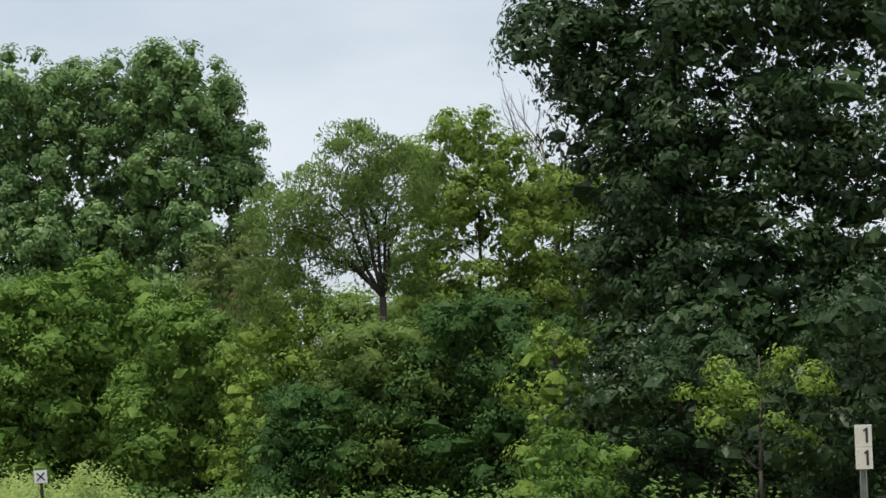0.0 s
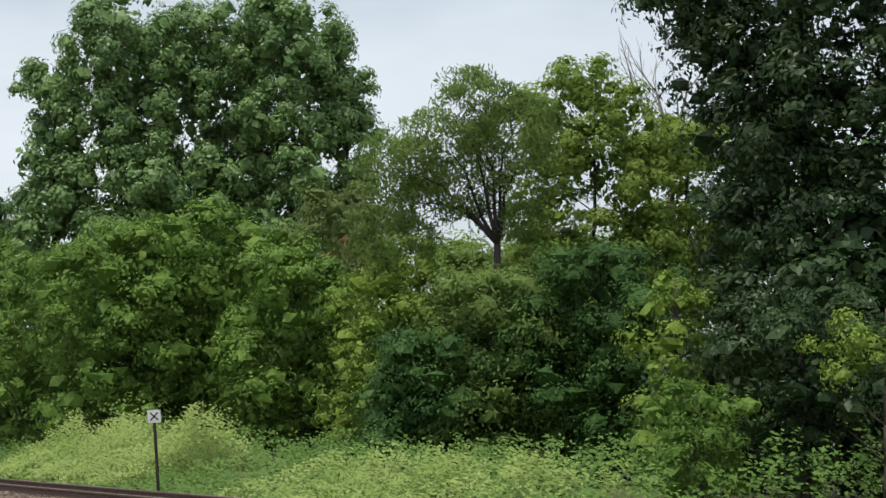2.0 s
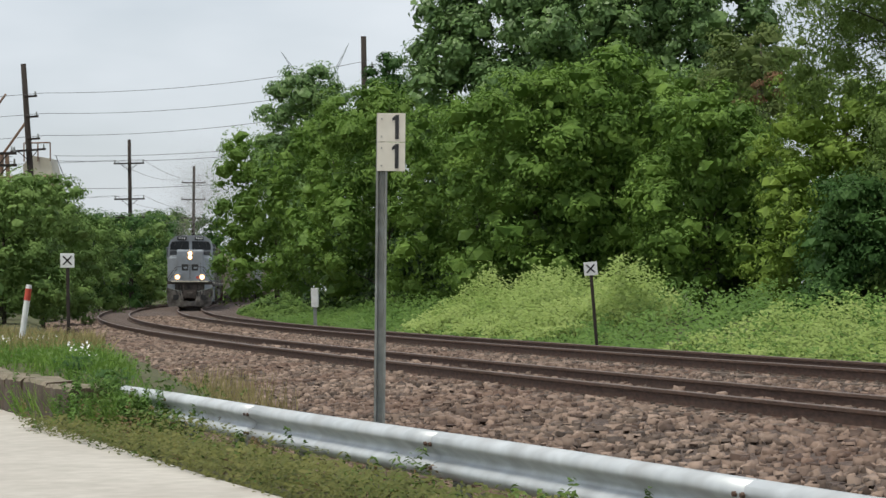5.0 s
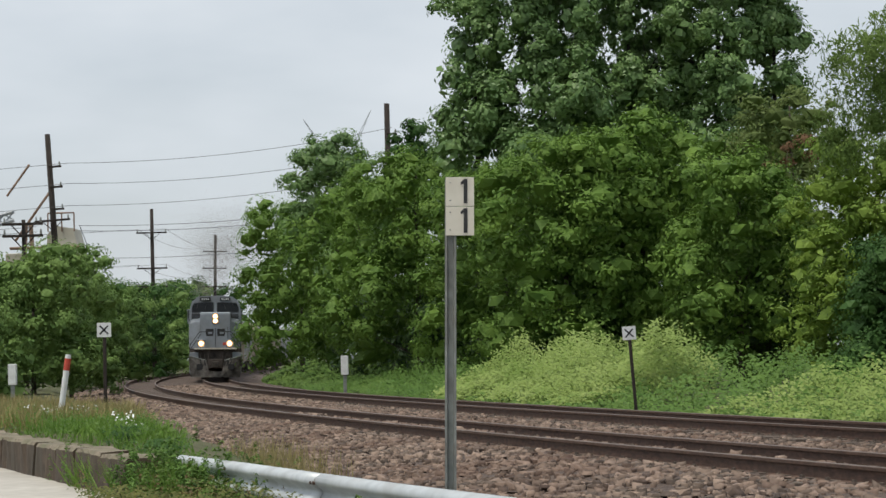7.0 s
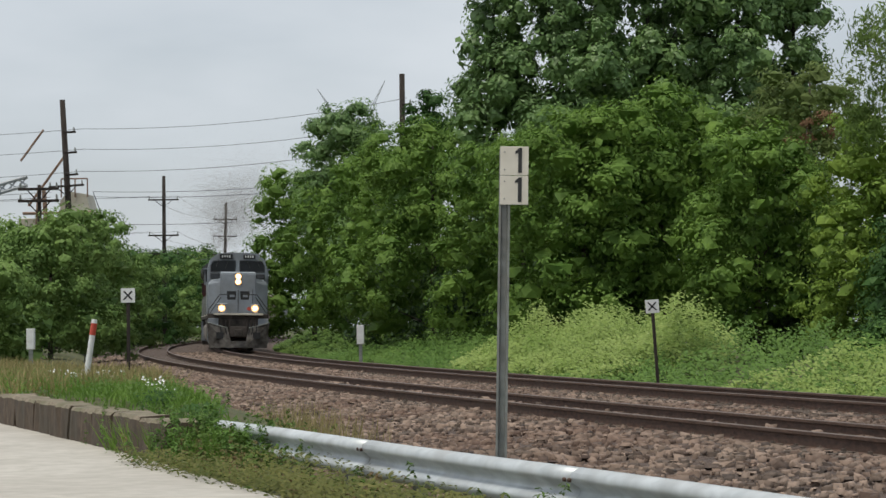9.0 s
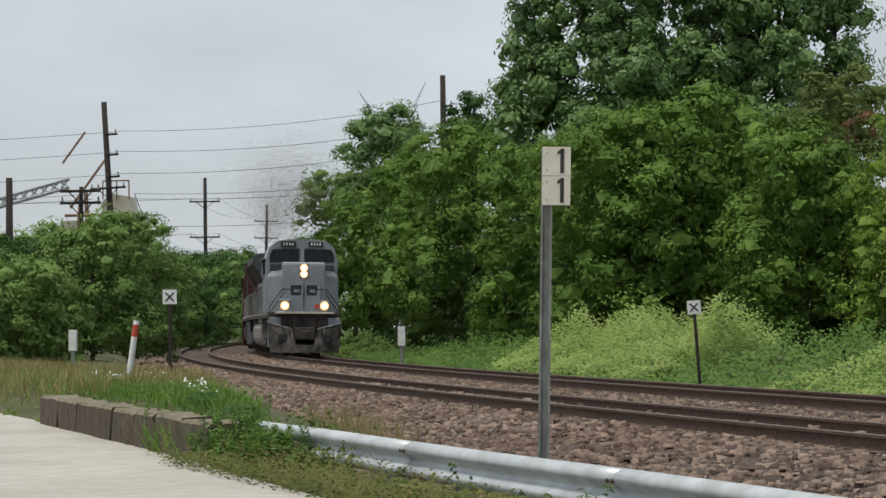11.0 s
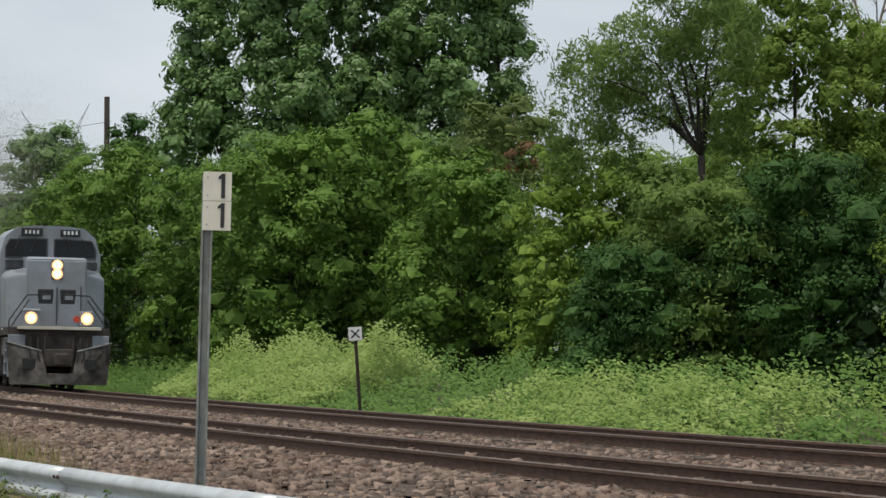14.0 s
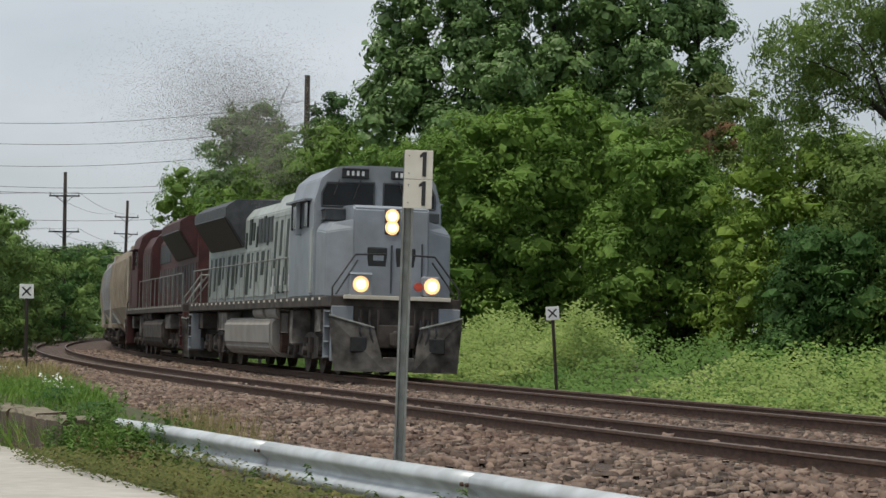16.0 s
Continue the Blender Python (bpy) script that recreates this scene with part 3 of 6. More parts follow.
tree("tree", "slim dark green tree top above the bank", (-8.1, 130.32, -0.1), [(0.1, 0, 12.7, 0.55, 0.5, 0.7), (-0.5, 0, 11.9, 0.8, 0.7, 0.7), (0.6, 0, 11.6, 0.9, 0.8, 0.7), (0.1, 0, 10.4, 1.2, 1.1, 1.1), (0.9, 0, 9.6, 1.1, 1.0, 1.0), (-0.6, 0, 9.2, 1.1, 1.0, 1.2), (0, 0, 7.5, 1.3, 1.2, 1.6)],
     7000, 0.2, M_LEAF_DEEP, 292, 0.33, group=BANK)
tree("tree", "small tree with dry brown leaves", (7.3, 84.6, -0.2), [(0, 0, 6.9, 0.9, 0.8, 0.7), (0.7, 0, 7.7, 0.7, 0.7, 0.6), (0.3, 0, 6.0, 0.8, 0.7, 0.6)], 900, 0.13, M_LEAF_DRY, 290, 0.22, trunk=0.06, group=BANK, inner=0, core=0)

# poplars in a row behind the bank: broad rounded heads, full sides
for i, (x, y, w, h, low) in enumerate(((-0.7, 101.1, 2.5, 19.4, 3.0), (2.7, 102.4, 2.6, 19.2, 3.0), (6.3, 101.1, 2.4, 19.4, 3.0), (8.5, 101.7, 1.4, 17.0, 5.0), (-3.5, 101.7, 1.6, 16.8, 4.0))):
    r = np.random.default_rng(300 + i)
    lob = [(0, 0, h - 0.72 * w, w * 0.80, w * 0.72, w * 0.66), (-0.4 * w, 0, h - 1.0 * w, w * 0.55, w * 0.5, w * 0.55), (0.45 * w, 0, h - 1.1 * w, w * 0.55, w * 0.5, w * 0.55)]
    for k in range(18):
        f = k / 17
        a = k * 2.399 + r.uniform(-0.5, 0.5)
        rr = w * r.uniform(0.36, 0.56)
        q = w * (0.84 - 0.36 * max(0, f - 0.72) / 0.28) * r.uniform(0.65, 1.1)
        lob.append((math.cos(a) * q, math.sin(a) * q, low + (h - low - 1.6 * rr) * f + 0.2, rr, rr, rr * 1.25))
    for k in range(5):
        lob.append((0, 0, low + (h - low) * (0.1 + 0.16 * k), w * 0.66, w * 0.66, (h - low) * 0.13))
    tree("poplar_tree", "tall upright poplar with dull green leaves", (x, y, -0.2), lob, 36000 if w > 1.8 else 12000, 0.20, M_LEAF_POPLAR, 320 + i, 0.36,
         trunk=0.2, bark=M_BARK_DARK, group="row of poplars", trunk_top=(0, 0, h - 1.5), limbs=16, spread=w * 0.8, fill=0.25, flat=0.8, inner=0.1, core=0.55)

# willow with an open, drooping crown
WILLOW = [(-0.5, 0, 9.1, 0.9, 1.0, 0.7), (0.4, 0.2, 8.5, 0.9, 1.1, 0.9), (-1.1, 0, 8.4, 0.9, 1.0, 0.7), (-2.1, 0, 7.9, 0.9, 0.9, 0.6), (-2.7, 0, 7.3, 0.5, 0.6, 0.6), (0.7, 0.3, 7.5, 0.7, 0.9, 0.9),
          (-0.6, 0.5, 7.6, 1.0, 0.8, 0.5), (-1.8, 0.3, 6.6, 0.9, 0.7, 0.5), (-2.4, 0.3, 5.9, 0.8, 0.7, 0.6), (0.8, 0.6, 6.4, 0.5, 0.8, 0.8), (-0.9, 0.6, 7.0, 0.9, 0.6, 0.45), (-2.8, 0, 6.5, 0.45, 0.6, 0.7), (0.45, 0.5, 7.0, 0.7, 0.8, 0.8), (-1.5, 0.2, 7.7, 0.9, 0.8, 0.6), (0.1, 0.4, 8.0, 0.9, 0.8, 0.7)]
tree("willow_tree", "open-crowned willow with drooping dull green leaves", (9.9, 58.8, -0.2), WILLOW, 19000, 0.16, M_LEAF_WILLOW, 401, 0.28, inner=0, core=0, trunk=0.01, slim=0.26, hang=0.45, group=BANK, fill=0.15, limbs=0)
bm = bmesh.new()
r = np.random.default_rng(402)
tube(bm, (9.95, 58.8, -0.5), (9.93, 58.8, 5.6), 0.10, 0.085, 8)
for tip in ((-2.4, 0, 7.4), (-1.5, 0.1, 8.0), (-0.9, -0.2, 8.7), (-0.25, 0.1, 9.2), (0.35, 0, 8.7), (0.65, 0.2, 7.8), (-1.9, 0.3, 6.6)):
    p = Vector((0, 0, 5.6))
    e = Vector(tip)
    last, rad = p, 0.058
    for k in range(1, 6):
        f = k / 5
        q = p.lerp(e, f) + Vector((0.0, 0, 0.35 * math.sin(f * math.pi))) + Vector((r.normal(0, 0.06), r.normal(0, 0.06), 0))
        tube(bm, Vector((9.93, 58.8, 0)) + last, Vector((9.93, 58.8, 0)) + q, rad, rad * 0.72, 6)
        for _ in range(2):
            tw = q + Vector((r.normal(0, 0.4), r.normal(0, 0.3), r.uniform(0.0, 0.6)))
            tube(bm, Vector((9.93, 58.8, 0)) + q, Vector((9.93, 58.8, 0)) + tw, rad * 0.35, 0.006, 4)
        last, rad = q, rad * 0.72
w = [o for o in scene.objects if o.name == "willow_tree"][0]
limb = part("limb", bm, M_BARK_DARK, None, smooth=True)
limb.parent = w
limb.matrix_parent_inverse = pose(9.9, 58.8, -0.2).inverted()

# light green tree beside the willow
tree("tree", "light green feathery tree beside the willow", (12.6, 63.0, -0.2), [(0, 0, 10.2, 0.9, 1, 0.9), (-0.8, 0, 9.3, 0.9, 1, 0.9), (0.9, 0, 9.4, 1.0, 1, 1.0), (0.1, 0, 8.3, 1.4, 1.2, 1.1), (-0.9, 0, 7.3, 1.1, 1.1, 1.1), (1.3, 0, 7.6, 1.2, 1.1, 1.2),
     (-0.3, 0, 6.0, 1.5, 1.2, 1.2), (1.5, 0, 5.8, 1.3, 1.2, 1.3), (2.4, 0, 8.6, 0.8, 0.9, 1.0), (0.4, 0, 4.2, 1.6, 1.4, 1.4)], 24000, 0.14, M_LEAF_LIGHT, 411, 0.26, trunk=0.1, group=BANK, fill=0.2, slim=0.45, hang=0.1, core=0.4)
tree("tree", "green tree behind the light green tree", (15.9, 65.6, -0.2), lumpy(412, 1.9, 2.0, 9.6, 1.0), 14000, 0.18, M_LEAF_YELLOW, 413, 0.35, group=BANK)

# bare dead tree
dead = thing("dead_tree", (15.5, 66.0, -0.9))
tagged(dead, "bare grey dead tree above the bank", "tree")
bm = bmesh.new()
r = np.random.default_rng(42)
tube(bm, (0, 0, -0.2), (0.05, 0, 9.8), 0.13, 0.06, 7)
def twigs(a, d, length, rad, depth):
    b = a + d * length
    tube(bm, a, b, rad, rad * 0.6, 5)
    if depth:
        for k in range(3):
            nd = (d + Vector((r.normal(0, 0.45), r.normal(0, 0.35), r.normal(0.1, 0.3)))).normalized()
            twigs(a.lerp(b, 0.45 + 0.27 * k), nd, length * 0.62, rad * 0.5, depth - 1)
for d in ((-0.62, 0, 0.9), (-0.2, 0.2, 1), (0.25, -0.1, 1)):
    twigs(Vector((0.05, 0, 9.6)), Vector(d).normalized(), 1.7, 0.05, 3)
part("trunk", bm, M_DEADWOOD, dead)

# large dark tree near the line
DARK = [(0.6, 0, 13.2, 2.4, 2.4, 2.0), (-1.1, 0, 11.4, 1.7, 2.0, 1.5), (-2.1, 0, 9.9, 1.2, 1.6, 1.0), (-1.3, 0, 8.4, 1.2, 1.5, 1.0), (-1.1, 0, 6.8, 1.2, 1.5, 0.9), (-1.1, 0, 5.3, 1.1, 1.4, 0.9), (-0.9, -0.4, 8.6, 1.3, 1.6, 1.0), (0.6, -0.8, 10.2, 2.4, 2.2, 1.8), (2.6, 0, 10.6, 2.0, 2.2, 2.0),
        (-0.5, -0.3, 6.9, 1.2, 1.5, 0.8), (0.6, -1.2, 7.6, 1.9, 1.8, 1.3), (2.4, -0.8, 7.4, 2.0, 1.9, 1.5), (-0.3, -0.5, 5.2, 1.3, 1.5, 0.9), (0.9, -1.4, 5.2, 2.0, 1.8, 1.2), (2.9, -1.2, 4.6, 1.8, 1.8, 1.3),
        (-0.6, -0.6, 3.6, 1.4, 1.5, 0.9), (1.2, -1.5, 3.0, 1.8, 1.6, 1.1)]
tree("dark_tree", "large dark green tree with small glossy leaves", (14.6, 47.1, -0.2), DARK, 62000, 0.155, M_LEAF_DARK_SHADED, 421, 0.34, trunk=0.2, bark=M_BARK_DARK, group=BANK, limbs=18, slim=0.42, flat=0.5, fill=0.4, inner=0.06, inner_size=1.9, core=0.42)

# trees along the outer side of the railway
OUT = "trees along the outer side of the railway"
for i, (x, y, wd, h, n, size, mat) in enumerate(((-18.2, 76.34, 2.0, 3.4, 9000, 0.2, M_LEAF), (-17.9, 85.23, 2.0, 5.0, 12000, 0.21, M_LEAF), (-21.8, 85.87, 2.3, 4.8, 9000, 0.22, M_LEAF_DEEP), (-19.2, 97.3, 1.8, 5.6, 11000, 0.22, M_LEAF),
        (-24.4, 101.11, 2.8, 5.2, 9000, 0.25, M_LEAF), (-23.8, 121.43, 1.9, 5.4, 9000, 0.25, M_LEAF), (-28, 131.59, 3.0, 5.8, 8000, 0.28, M_LEAF_DEEP), (-30.2, 159.53, 2.8, 6.4, 7000, 0.3, M_LEAF), (-34.0, 184.93, 3.4, 7.2, 6000, 0.35, M_LEAF_DEEP),
        (-37.5, 212.87, 4.2, 7.6, 6000, 0.4, M_LEAF), (-41.5, 225, 3.5, 8.0, 6000, 0.4, M_LEAF_DEEP), (-43.5, 245, 4, 8.6, 6000, 0.4, M_LEAF), (-46, 268, 4.5, 9.4, 6000, 0.45, M_LEAF_DEEP), (-49, 300, 5, 10.6, 6000, 0.5, M_LEAF), (-50, 335, 6, 11.8, 6000, 0.5, M_LEAF_DEEP), (-40, 395, 9, 13.5, 7000, 0.6, M_LEAF), (-22, 400, 9, 13.5, 7000, 0.6, M_LEAF_DEEP), (-28.6, 137, 1.9, 5.4, 6000, 0.26, M_LEAF), (-32.6, 162, 2.3, 6.0, 6000, 0.3, M_LEAF_DEEP), (-37, 193, 2.8, 7.0, 6000, 0.34, M_LEAF), (-40, 151.91, 5, 6.2, 6000, 0.4, M_LEAF), (-30, 83.33, 4, 4.0, 6000, 0.3, M_LEAF), (-27, 65.55, 3, 3.0, 6000, 0.25, M_LEAF))):
    tree("tree", "low leafy green tree along the railway", (x, y, -0.3), lumpy(500 + i, wd, wd, h + 0.3), int(n * 1.1), size * 0.72, M_LEAF_OUT if mat == M_LEAF else mat, 520 + i, wd * 0.17, trunk=0.1, group=OUT)


# ---------------------------------------------------------------- weeds and grass
def polar(s, u):
    a = A0 + s / R0
    return CX + (R0 + u) * np.cos(a), CY + (R0 + u) * np.sin(a)


def weed_patch(name, label, rng, n, s_range, u_range, low, high, size, mat, lump=1.1, slim=0.5):
    """Leafy weeds over a strip of ground: plants of many heights, leaves from foot to tip."""
    k = n // 26
    s, u = rng.uniform(*s_range, k), rng.uniform(*u_range, k)
    x, y = polar(s, u)
    f = np.clip((u_range[1] - u) / (u_range[1] - u_range[0]) * 1.6, 0, 1)
    wave = 0.5 + 0.5 * np.sin(s * lump + 1.3 * np.sin(u * 1.7)) * np.cos(u * 1.2 + s * 0.31)
    h = (low + (high - low) * f) * (0.62 + 0.55 * wave) * rng.uniform(0.75, 1.15, k)
    z0 = ground_height(x, y)
    c = np.repeat(np.stack([x, y, z0], -1), 26, 0)
    t = rng.random(k * 26) ** 0.6
    at = c + np.stack([rng.normal(0, 0.11, k * 26), rng.normal(0, 0.11, k * 26), np.repeat(h, 26) * t], -1)
    ob = mesh_part(name, quads_mesh(name, leaves(rng, at, np.tile([0.1, -0.35, 0.8], (len(at), 1)), size, slim)), mat)
    return tagged(ob, label, "weeds", kind="stuff")


rng = np.random.default_rng(77)
weed_patch("weeds", "tall green weeds between the tracks and the trees", rng, 58000, (-60, 22), (-9.5, -2.9), 0.3, 1.2, 0.11, M_WEED, lump=1.7, slim=0.6)
weed_patch("weeds", "bright yellow-green flowering weeds beside the tracks", rng, 42000, (-23, -6), (-6.8, -3.1), 0.45, 1.75, 0.105, M_WEED_BRIGHT, slim=0.55)
weed_patch("weeds", "pale flowering weeds beside the tracks", rng, 14000, (4, 18), (-6.0, -3.0), 0.3, 1.05, 0.095, M_WEED_BRIGHT, lump=2.1, slim=0.55)
weed_patch("weeds", "green weeds in the shade of the far bank", rng, 16000, (-138, -58), (-6.5, -2.8), 0.3, 1.2, 0.2, M_WEED_LOW)


def blades(rng, x, y, z, height, width, mat, name, label, lean=0.35):
    n = len(x)
    base = np.stack([x, y, z], -1)
    ang = rng.uniform(0, math.tau, n)
    side = np.stack([np.cos(ang), np.sin(ang), np.zeros(n)], -1) * (width * rng.uniform(0.7, 1.3, n))[:, None]
    h = height * rng.uniform(0.55, 1.3, n)
    bend = np.stack([rng.normal(0, lean, n) * h, rng.normal(0, lean, n) * h, h], -1)
    q = np.stack([base - side, base + side, base + bend * 0.62 + side * 0.7, base + bend], 1)
    return tagged(mesh_part(name, quads_mesh(name, q), mat), label, "grass", kind="stuff")


def strip(rng, n, p, q, near, far):
    """Random points along a line from p to q, between two distances on its railway side."""
    f, d = rng.random(n), rng.uniform(near, far, n)
    dx, dy = q[0] - p[0], q[1] - p[1]
    k = math.hypot(dx, dy)
    return p[0] + dx * f + dy / k * d, p[1] + dy * f - dx / k * d


# grass behind the wall
x, y = strip(rng, 26000, (-3.6, 28.21), (-14, 52.85), 0.25, 3.4)
keep = offset(x, y) > 8.0 + 0.08 * np.clip(52 - y, 0, 30)
keep &= rng.random(len(x)) < np.clip((offset(x, y) - 7.6 - 0.08 * np.clip(52 - y, 0, 30)) * 0.7, 0, 1) * (0.55 + 0.45 * np.sin(x * 2.3 + y * 0.9))
x, y = x[keep], y[keep]
blades(rng, x, y, ground_height(x, y), 0.19, 0.011, M_GRASS, "grass", "fresh green grass on the bank behind the wall")
x, y = strip(rng, 9000, (-8.0, 39.51), (-22, 70.63), 0.3, 4.5)
keep = offset(x, y) > 8.0 + 0.08 * np.clip(52 - y, 0, 30)
x, y = x[keep], y[keep]
blades(rng, x, y, ground_height(x, y), 0.30, 0.014, M_GRASS_DRY, "dry_grass", "pale dry grass on the bank")
x, y = strip(rng, 14000, (-4.0, 29.48), (-22, 70.63), 0.3, 4.6)
keep = offset(x, y) > 8.0 + 0.08 * np.clip(52 - y, 0, 30)
x, y = x[keep], y[keep]
at = np.stack([x, y, ground_height(x, y) + rng.random(len(x)) * 0.22], -1)
tagged(mesh_part("low_weeds", quads_mesh("low_weeds", leaves(rng, at, np.tile([0, -0.3, 0.8], (len(at), 1)), 0.06)), M_WEED_LOW), "low green weeds in the grass", "weeds", kind="stuff")


# leafy plants and small white flowers at the edge of the grass
clumps = [np.array([px, py, -0.25]) + np.stack([rng.normal(0, 0.12, n), rng.normal(0, 0.12, n), rng.random(n) * tall], -1)
          for px, py, tall, n in ((-4.9, 33.4, 0.55, 420), (-4.2, 31.6, 0.42, 300), (-5.6, 36.0, 0.40, 260), (-3.7, 29.6, 0.5, 320), (-6.6, 39.4, 0.35, 220))]
at = np.concatenate(clumps)
tagged(mesh_part("tall_weeds", quads_mesh("tall_weeds", leaves(rng, at, np.tile([0, -0.4, 0.7], (len(at), 1)), 0.07, 0.4)), M_LEAF_DEEP), "dark green leafy weeds at the edge of the ballast", "weeds", kind="stuff")
x, y = strip(rng, 900, (-5.5, 35.0), (-10, 47.0), 0.5, 3.2)
keep = (offset(x, y) > 8.4 + 0.08 * np.clip(52 - y, 0, 30)) & (np.sin(x * 2.0) > 0.2)
x, y = x[keep], y[keep]
at = np.stack([x, y, ground_height(x, y) + rng.uniform(0.12, 0.26, len(x))], -1)
tagged(mesh_part("white_flowers", quads_mesh("white_flowers", leaves(rng, at, np.tile([0, -0.6, 0.6], (len(at), 1)), 0.035, 0.9)), M_WHITE), "small white flowers in the grass", "flowers", kind="stuff")


# ---------------------------------------------------------------- guard rail and wall
def guard_rail():
    """A steel beam with two waves, on posts."""
    g = thing("guard_rail")
    tagged(g, "pale galvanised steel guard rail beside the road", "guard rail")
    (x0, y0), (x1, y1) = BARRIER
    d = Vector((x1 - x0, y1 - y0, 0))
    length = d.length
    d.normalize()
    out = Vector((d.y, -d.x, 0))          # towards the railway
    if out.dot(Vector((1, 1, 0))) < 0:
        out = -out
    top = 0.12
    section = [(0.045, 0.0), (0.012, -0.008), (-0.030, -0.030), (-0.040, -0.062), (-0.034, -0.090), (0.020, -0.125), (0.038, -0.155), (0.020, -0.185), (-0.034, -0.220), (-0.040, -0.248), (-0.030, -0.280), (0.012, -0.302), (0.045, -0.311)]
    joints = [0.0, 5.2, 9.9, 14.6, length]
    for a, b in zip(joints, joints[1:]):
        bm = bmesh.new()
        rows = []
        lap = 0.0 if a == 0 else 0.006
        for k in range(9):
            f = a + (b - a) * k / 8
            sag = 0.004 * math.sin(f * 0.7)
            base = Vector((x0, y0, top + sag)) + d * f
            rows.append([bm.verts.new(base + out * (o + lap) + Vector((0, 0, h))) for o, h in section])
        for r1, r2 in zip(rows, rows[1:]):
            for i in range(len(section) - 1):
                bm.faces.new((r1[i], r1[i + 1], r2[i + 1], r2[i]))
        bmesh.ops.recalc_face_normals(bm, faces=bm.faces)
        bmesh.ops.solidify(bm, geom=bm.faces[:], thickness=0.005)
        part("beam", bm, M_GALV, g, smooth=True)
    for f in np.arange(0.6, length, 1.9):
        bm = bmesh.new()
        p = Vector((x0, y0, 0)) + d * f + out * 0.11
        box(bm, -0.05, 0.05, -0.05, 0.05, -0.75, top - 0.03, bevel=0.006, m=Matrix.Translation(p) @ Matrix.Rotation(math.atan2(d.y, d.x), 4, "Z"))
        part("post", bm, M_POST, g)
    for f in joints[1:-1]:
        for h in (-0.075, -0.235):
            for k in (-0.09, 0.0):
                bm = bmesh.new()
                p = Vector((x0, y0, top + h)) + d * (f + k) - out * 0.036
                tube(bm, p, p - out * 0.02, 0.016, 0.013, 8)
                part("bolt", bm, M_RAIL, g)
    return g


guard_rail()

# lighter tan for the top faces, darker brown concrete for the rest
M_WALLTOP = material("tan_wall_top", (0.14, 0.115, 0.080), (0.27, 0.225, 0.165), rough=0.95, scale=6, bump=0.4, dirt=(0.10, 0.11, 0.05), dirt_scale=1.8, dirt_amount=0.7)
low_wall = thing("low_wall")
tagged(low_wall, "low weathered concrete wall along the road", "wall", kind="structure")
p, q = Vector((*WALL[0], 0)), Vector((*WALL[1], 0))
d = (q - p).normalized()
nrm = Vector((d.y, -d.x, 0))
r = np.random.default_rng(9)
cuts = [0.0, 1.35, 2.9, 4.2, 5.8, 7.3, 8.7, 10.4, (q - p).length]
for c0, c1 in zip(cuts, cuts[1:]):
    bm = bmesh.new()
    rows = []
    lift, push = r.normal(0, 0.006), r.normal(0, 0.007)
    for k in range(9):
        c = p + d * (c0 + 0.005 + (c1 - c0 - 0.01) * k / 8)
        j = lambda amt: r.normal(0, amt)
        chip = 0.012 if k in (0, 8) else 0.0
        top = 0.14 + lift + j(0.006) - chip * 0.6
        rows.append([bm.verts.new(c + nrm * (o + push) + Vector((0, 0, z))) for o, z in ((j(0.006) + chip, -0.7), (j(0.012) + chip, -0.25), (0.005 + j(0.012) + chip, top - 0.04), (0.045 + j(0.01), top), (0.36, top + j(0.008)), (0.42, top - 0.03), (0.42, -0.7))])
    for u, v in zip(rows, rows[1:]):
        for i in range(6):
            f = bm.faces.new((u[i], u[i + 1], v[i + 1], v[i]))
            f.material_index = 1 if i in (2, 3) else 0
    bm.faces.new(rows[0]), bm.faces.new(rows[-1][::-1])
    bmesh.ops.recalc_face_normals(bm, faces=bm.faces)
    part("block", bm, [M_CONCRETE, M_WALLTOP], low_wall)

# weeds at the foot of the barrier and of the wall
x, y = strip(rng, 15000, (2.4, 13.73), (-3.4, 27.58), -0.95, -0.02)
at = np.stack([x, y, -0.34 + 0.26 * rng.random(len(x)) ** 1.2 * (0.5 + 0.9 * np.abs(np.sin(x * 2.1 + y)))], -1)
tagged(mesh_part("low_weeds", quads_mesh("low_weeds", leaves(rng, at, np.tile([0, -0.3, 0.8], (len(at), 1)), 0.05)), leaf_material("barrier_weed", (0.06, 0.09, 0.02), (0.20, 0.19, 0.06))), "scrubby green and brown weeds under the guard rail", "weeds", kind="stuff")
x, y = strip(rng, 9000, (-2.6, 25.67), (-12.5, 49.67), -0.3, -0.02)
keep = np.sin(x * 3.1 + 1.0) + np.sin(x * 1.3) > 0.7
x, y = x[keep], y[keep]
blades(rng, x, y, np.full(len(x), -0.34), 0.11, 0.009, M_GRASS, "grass", "green grass along the foot of the wall")
x, y = strip(rng, 3200, (-2.5, 26.0), (-4.3, 30.0), -0.6, 0.2)
blades(rng, x, y, np.full(len(x), -0.32), 0.36, 0.010, M_GRASS, "tall_grass", "tall green grass at the end of the guard rail")


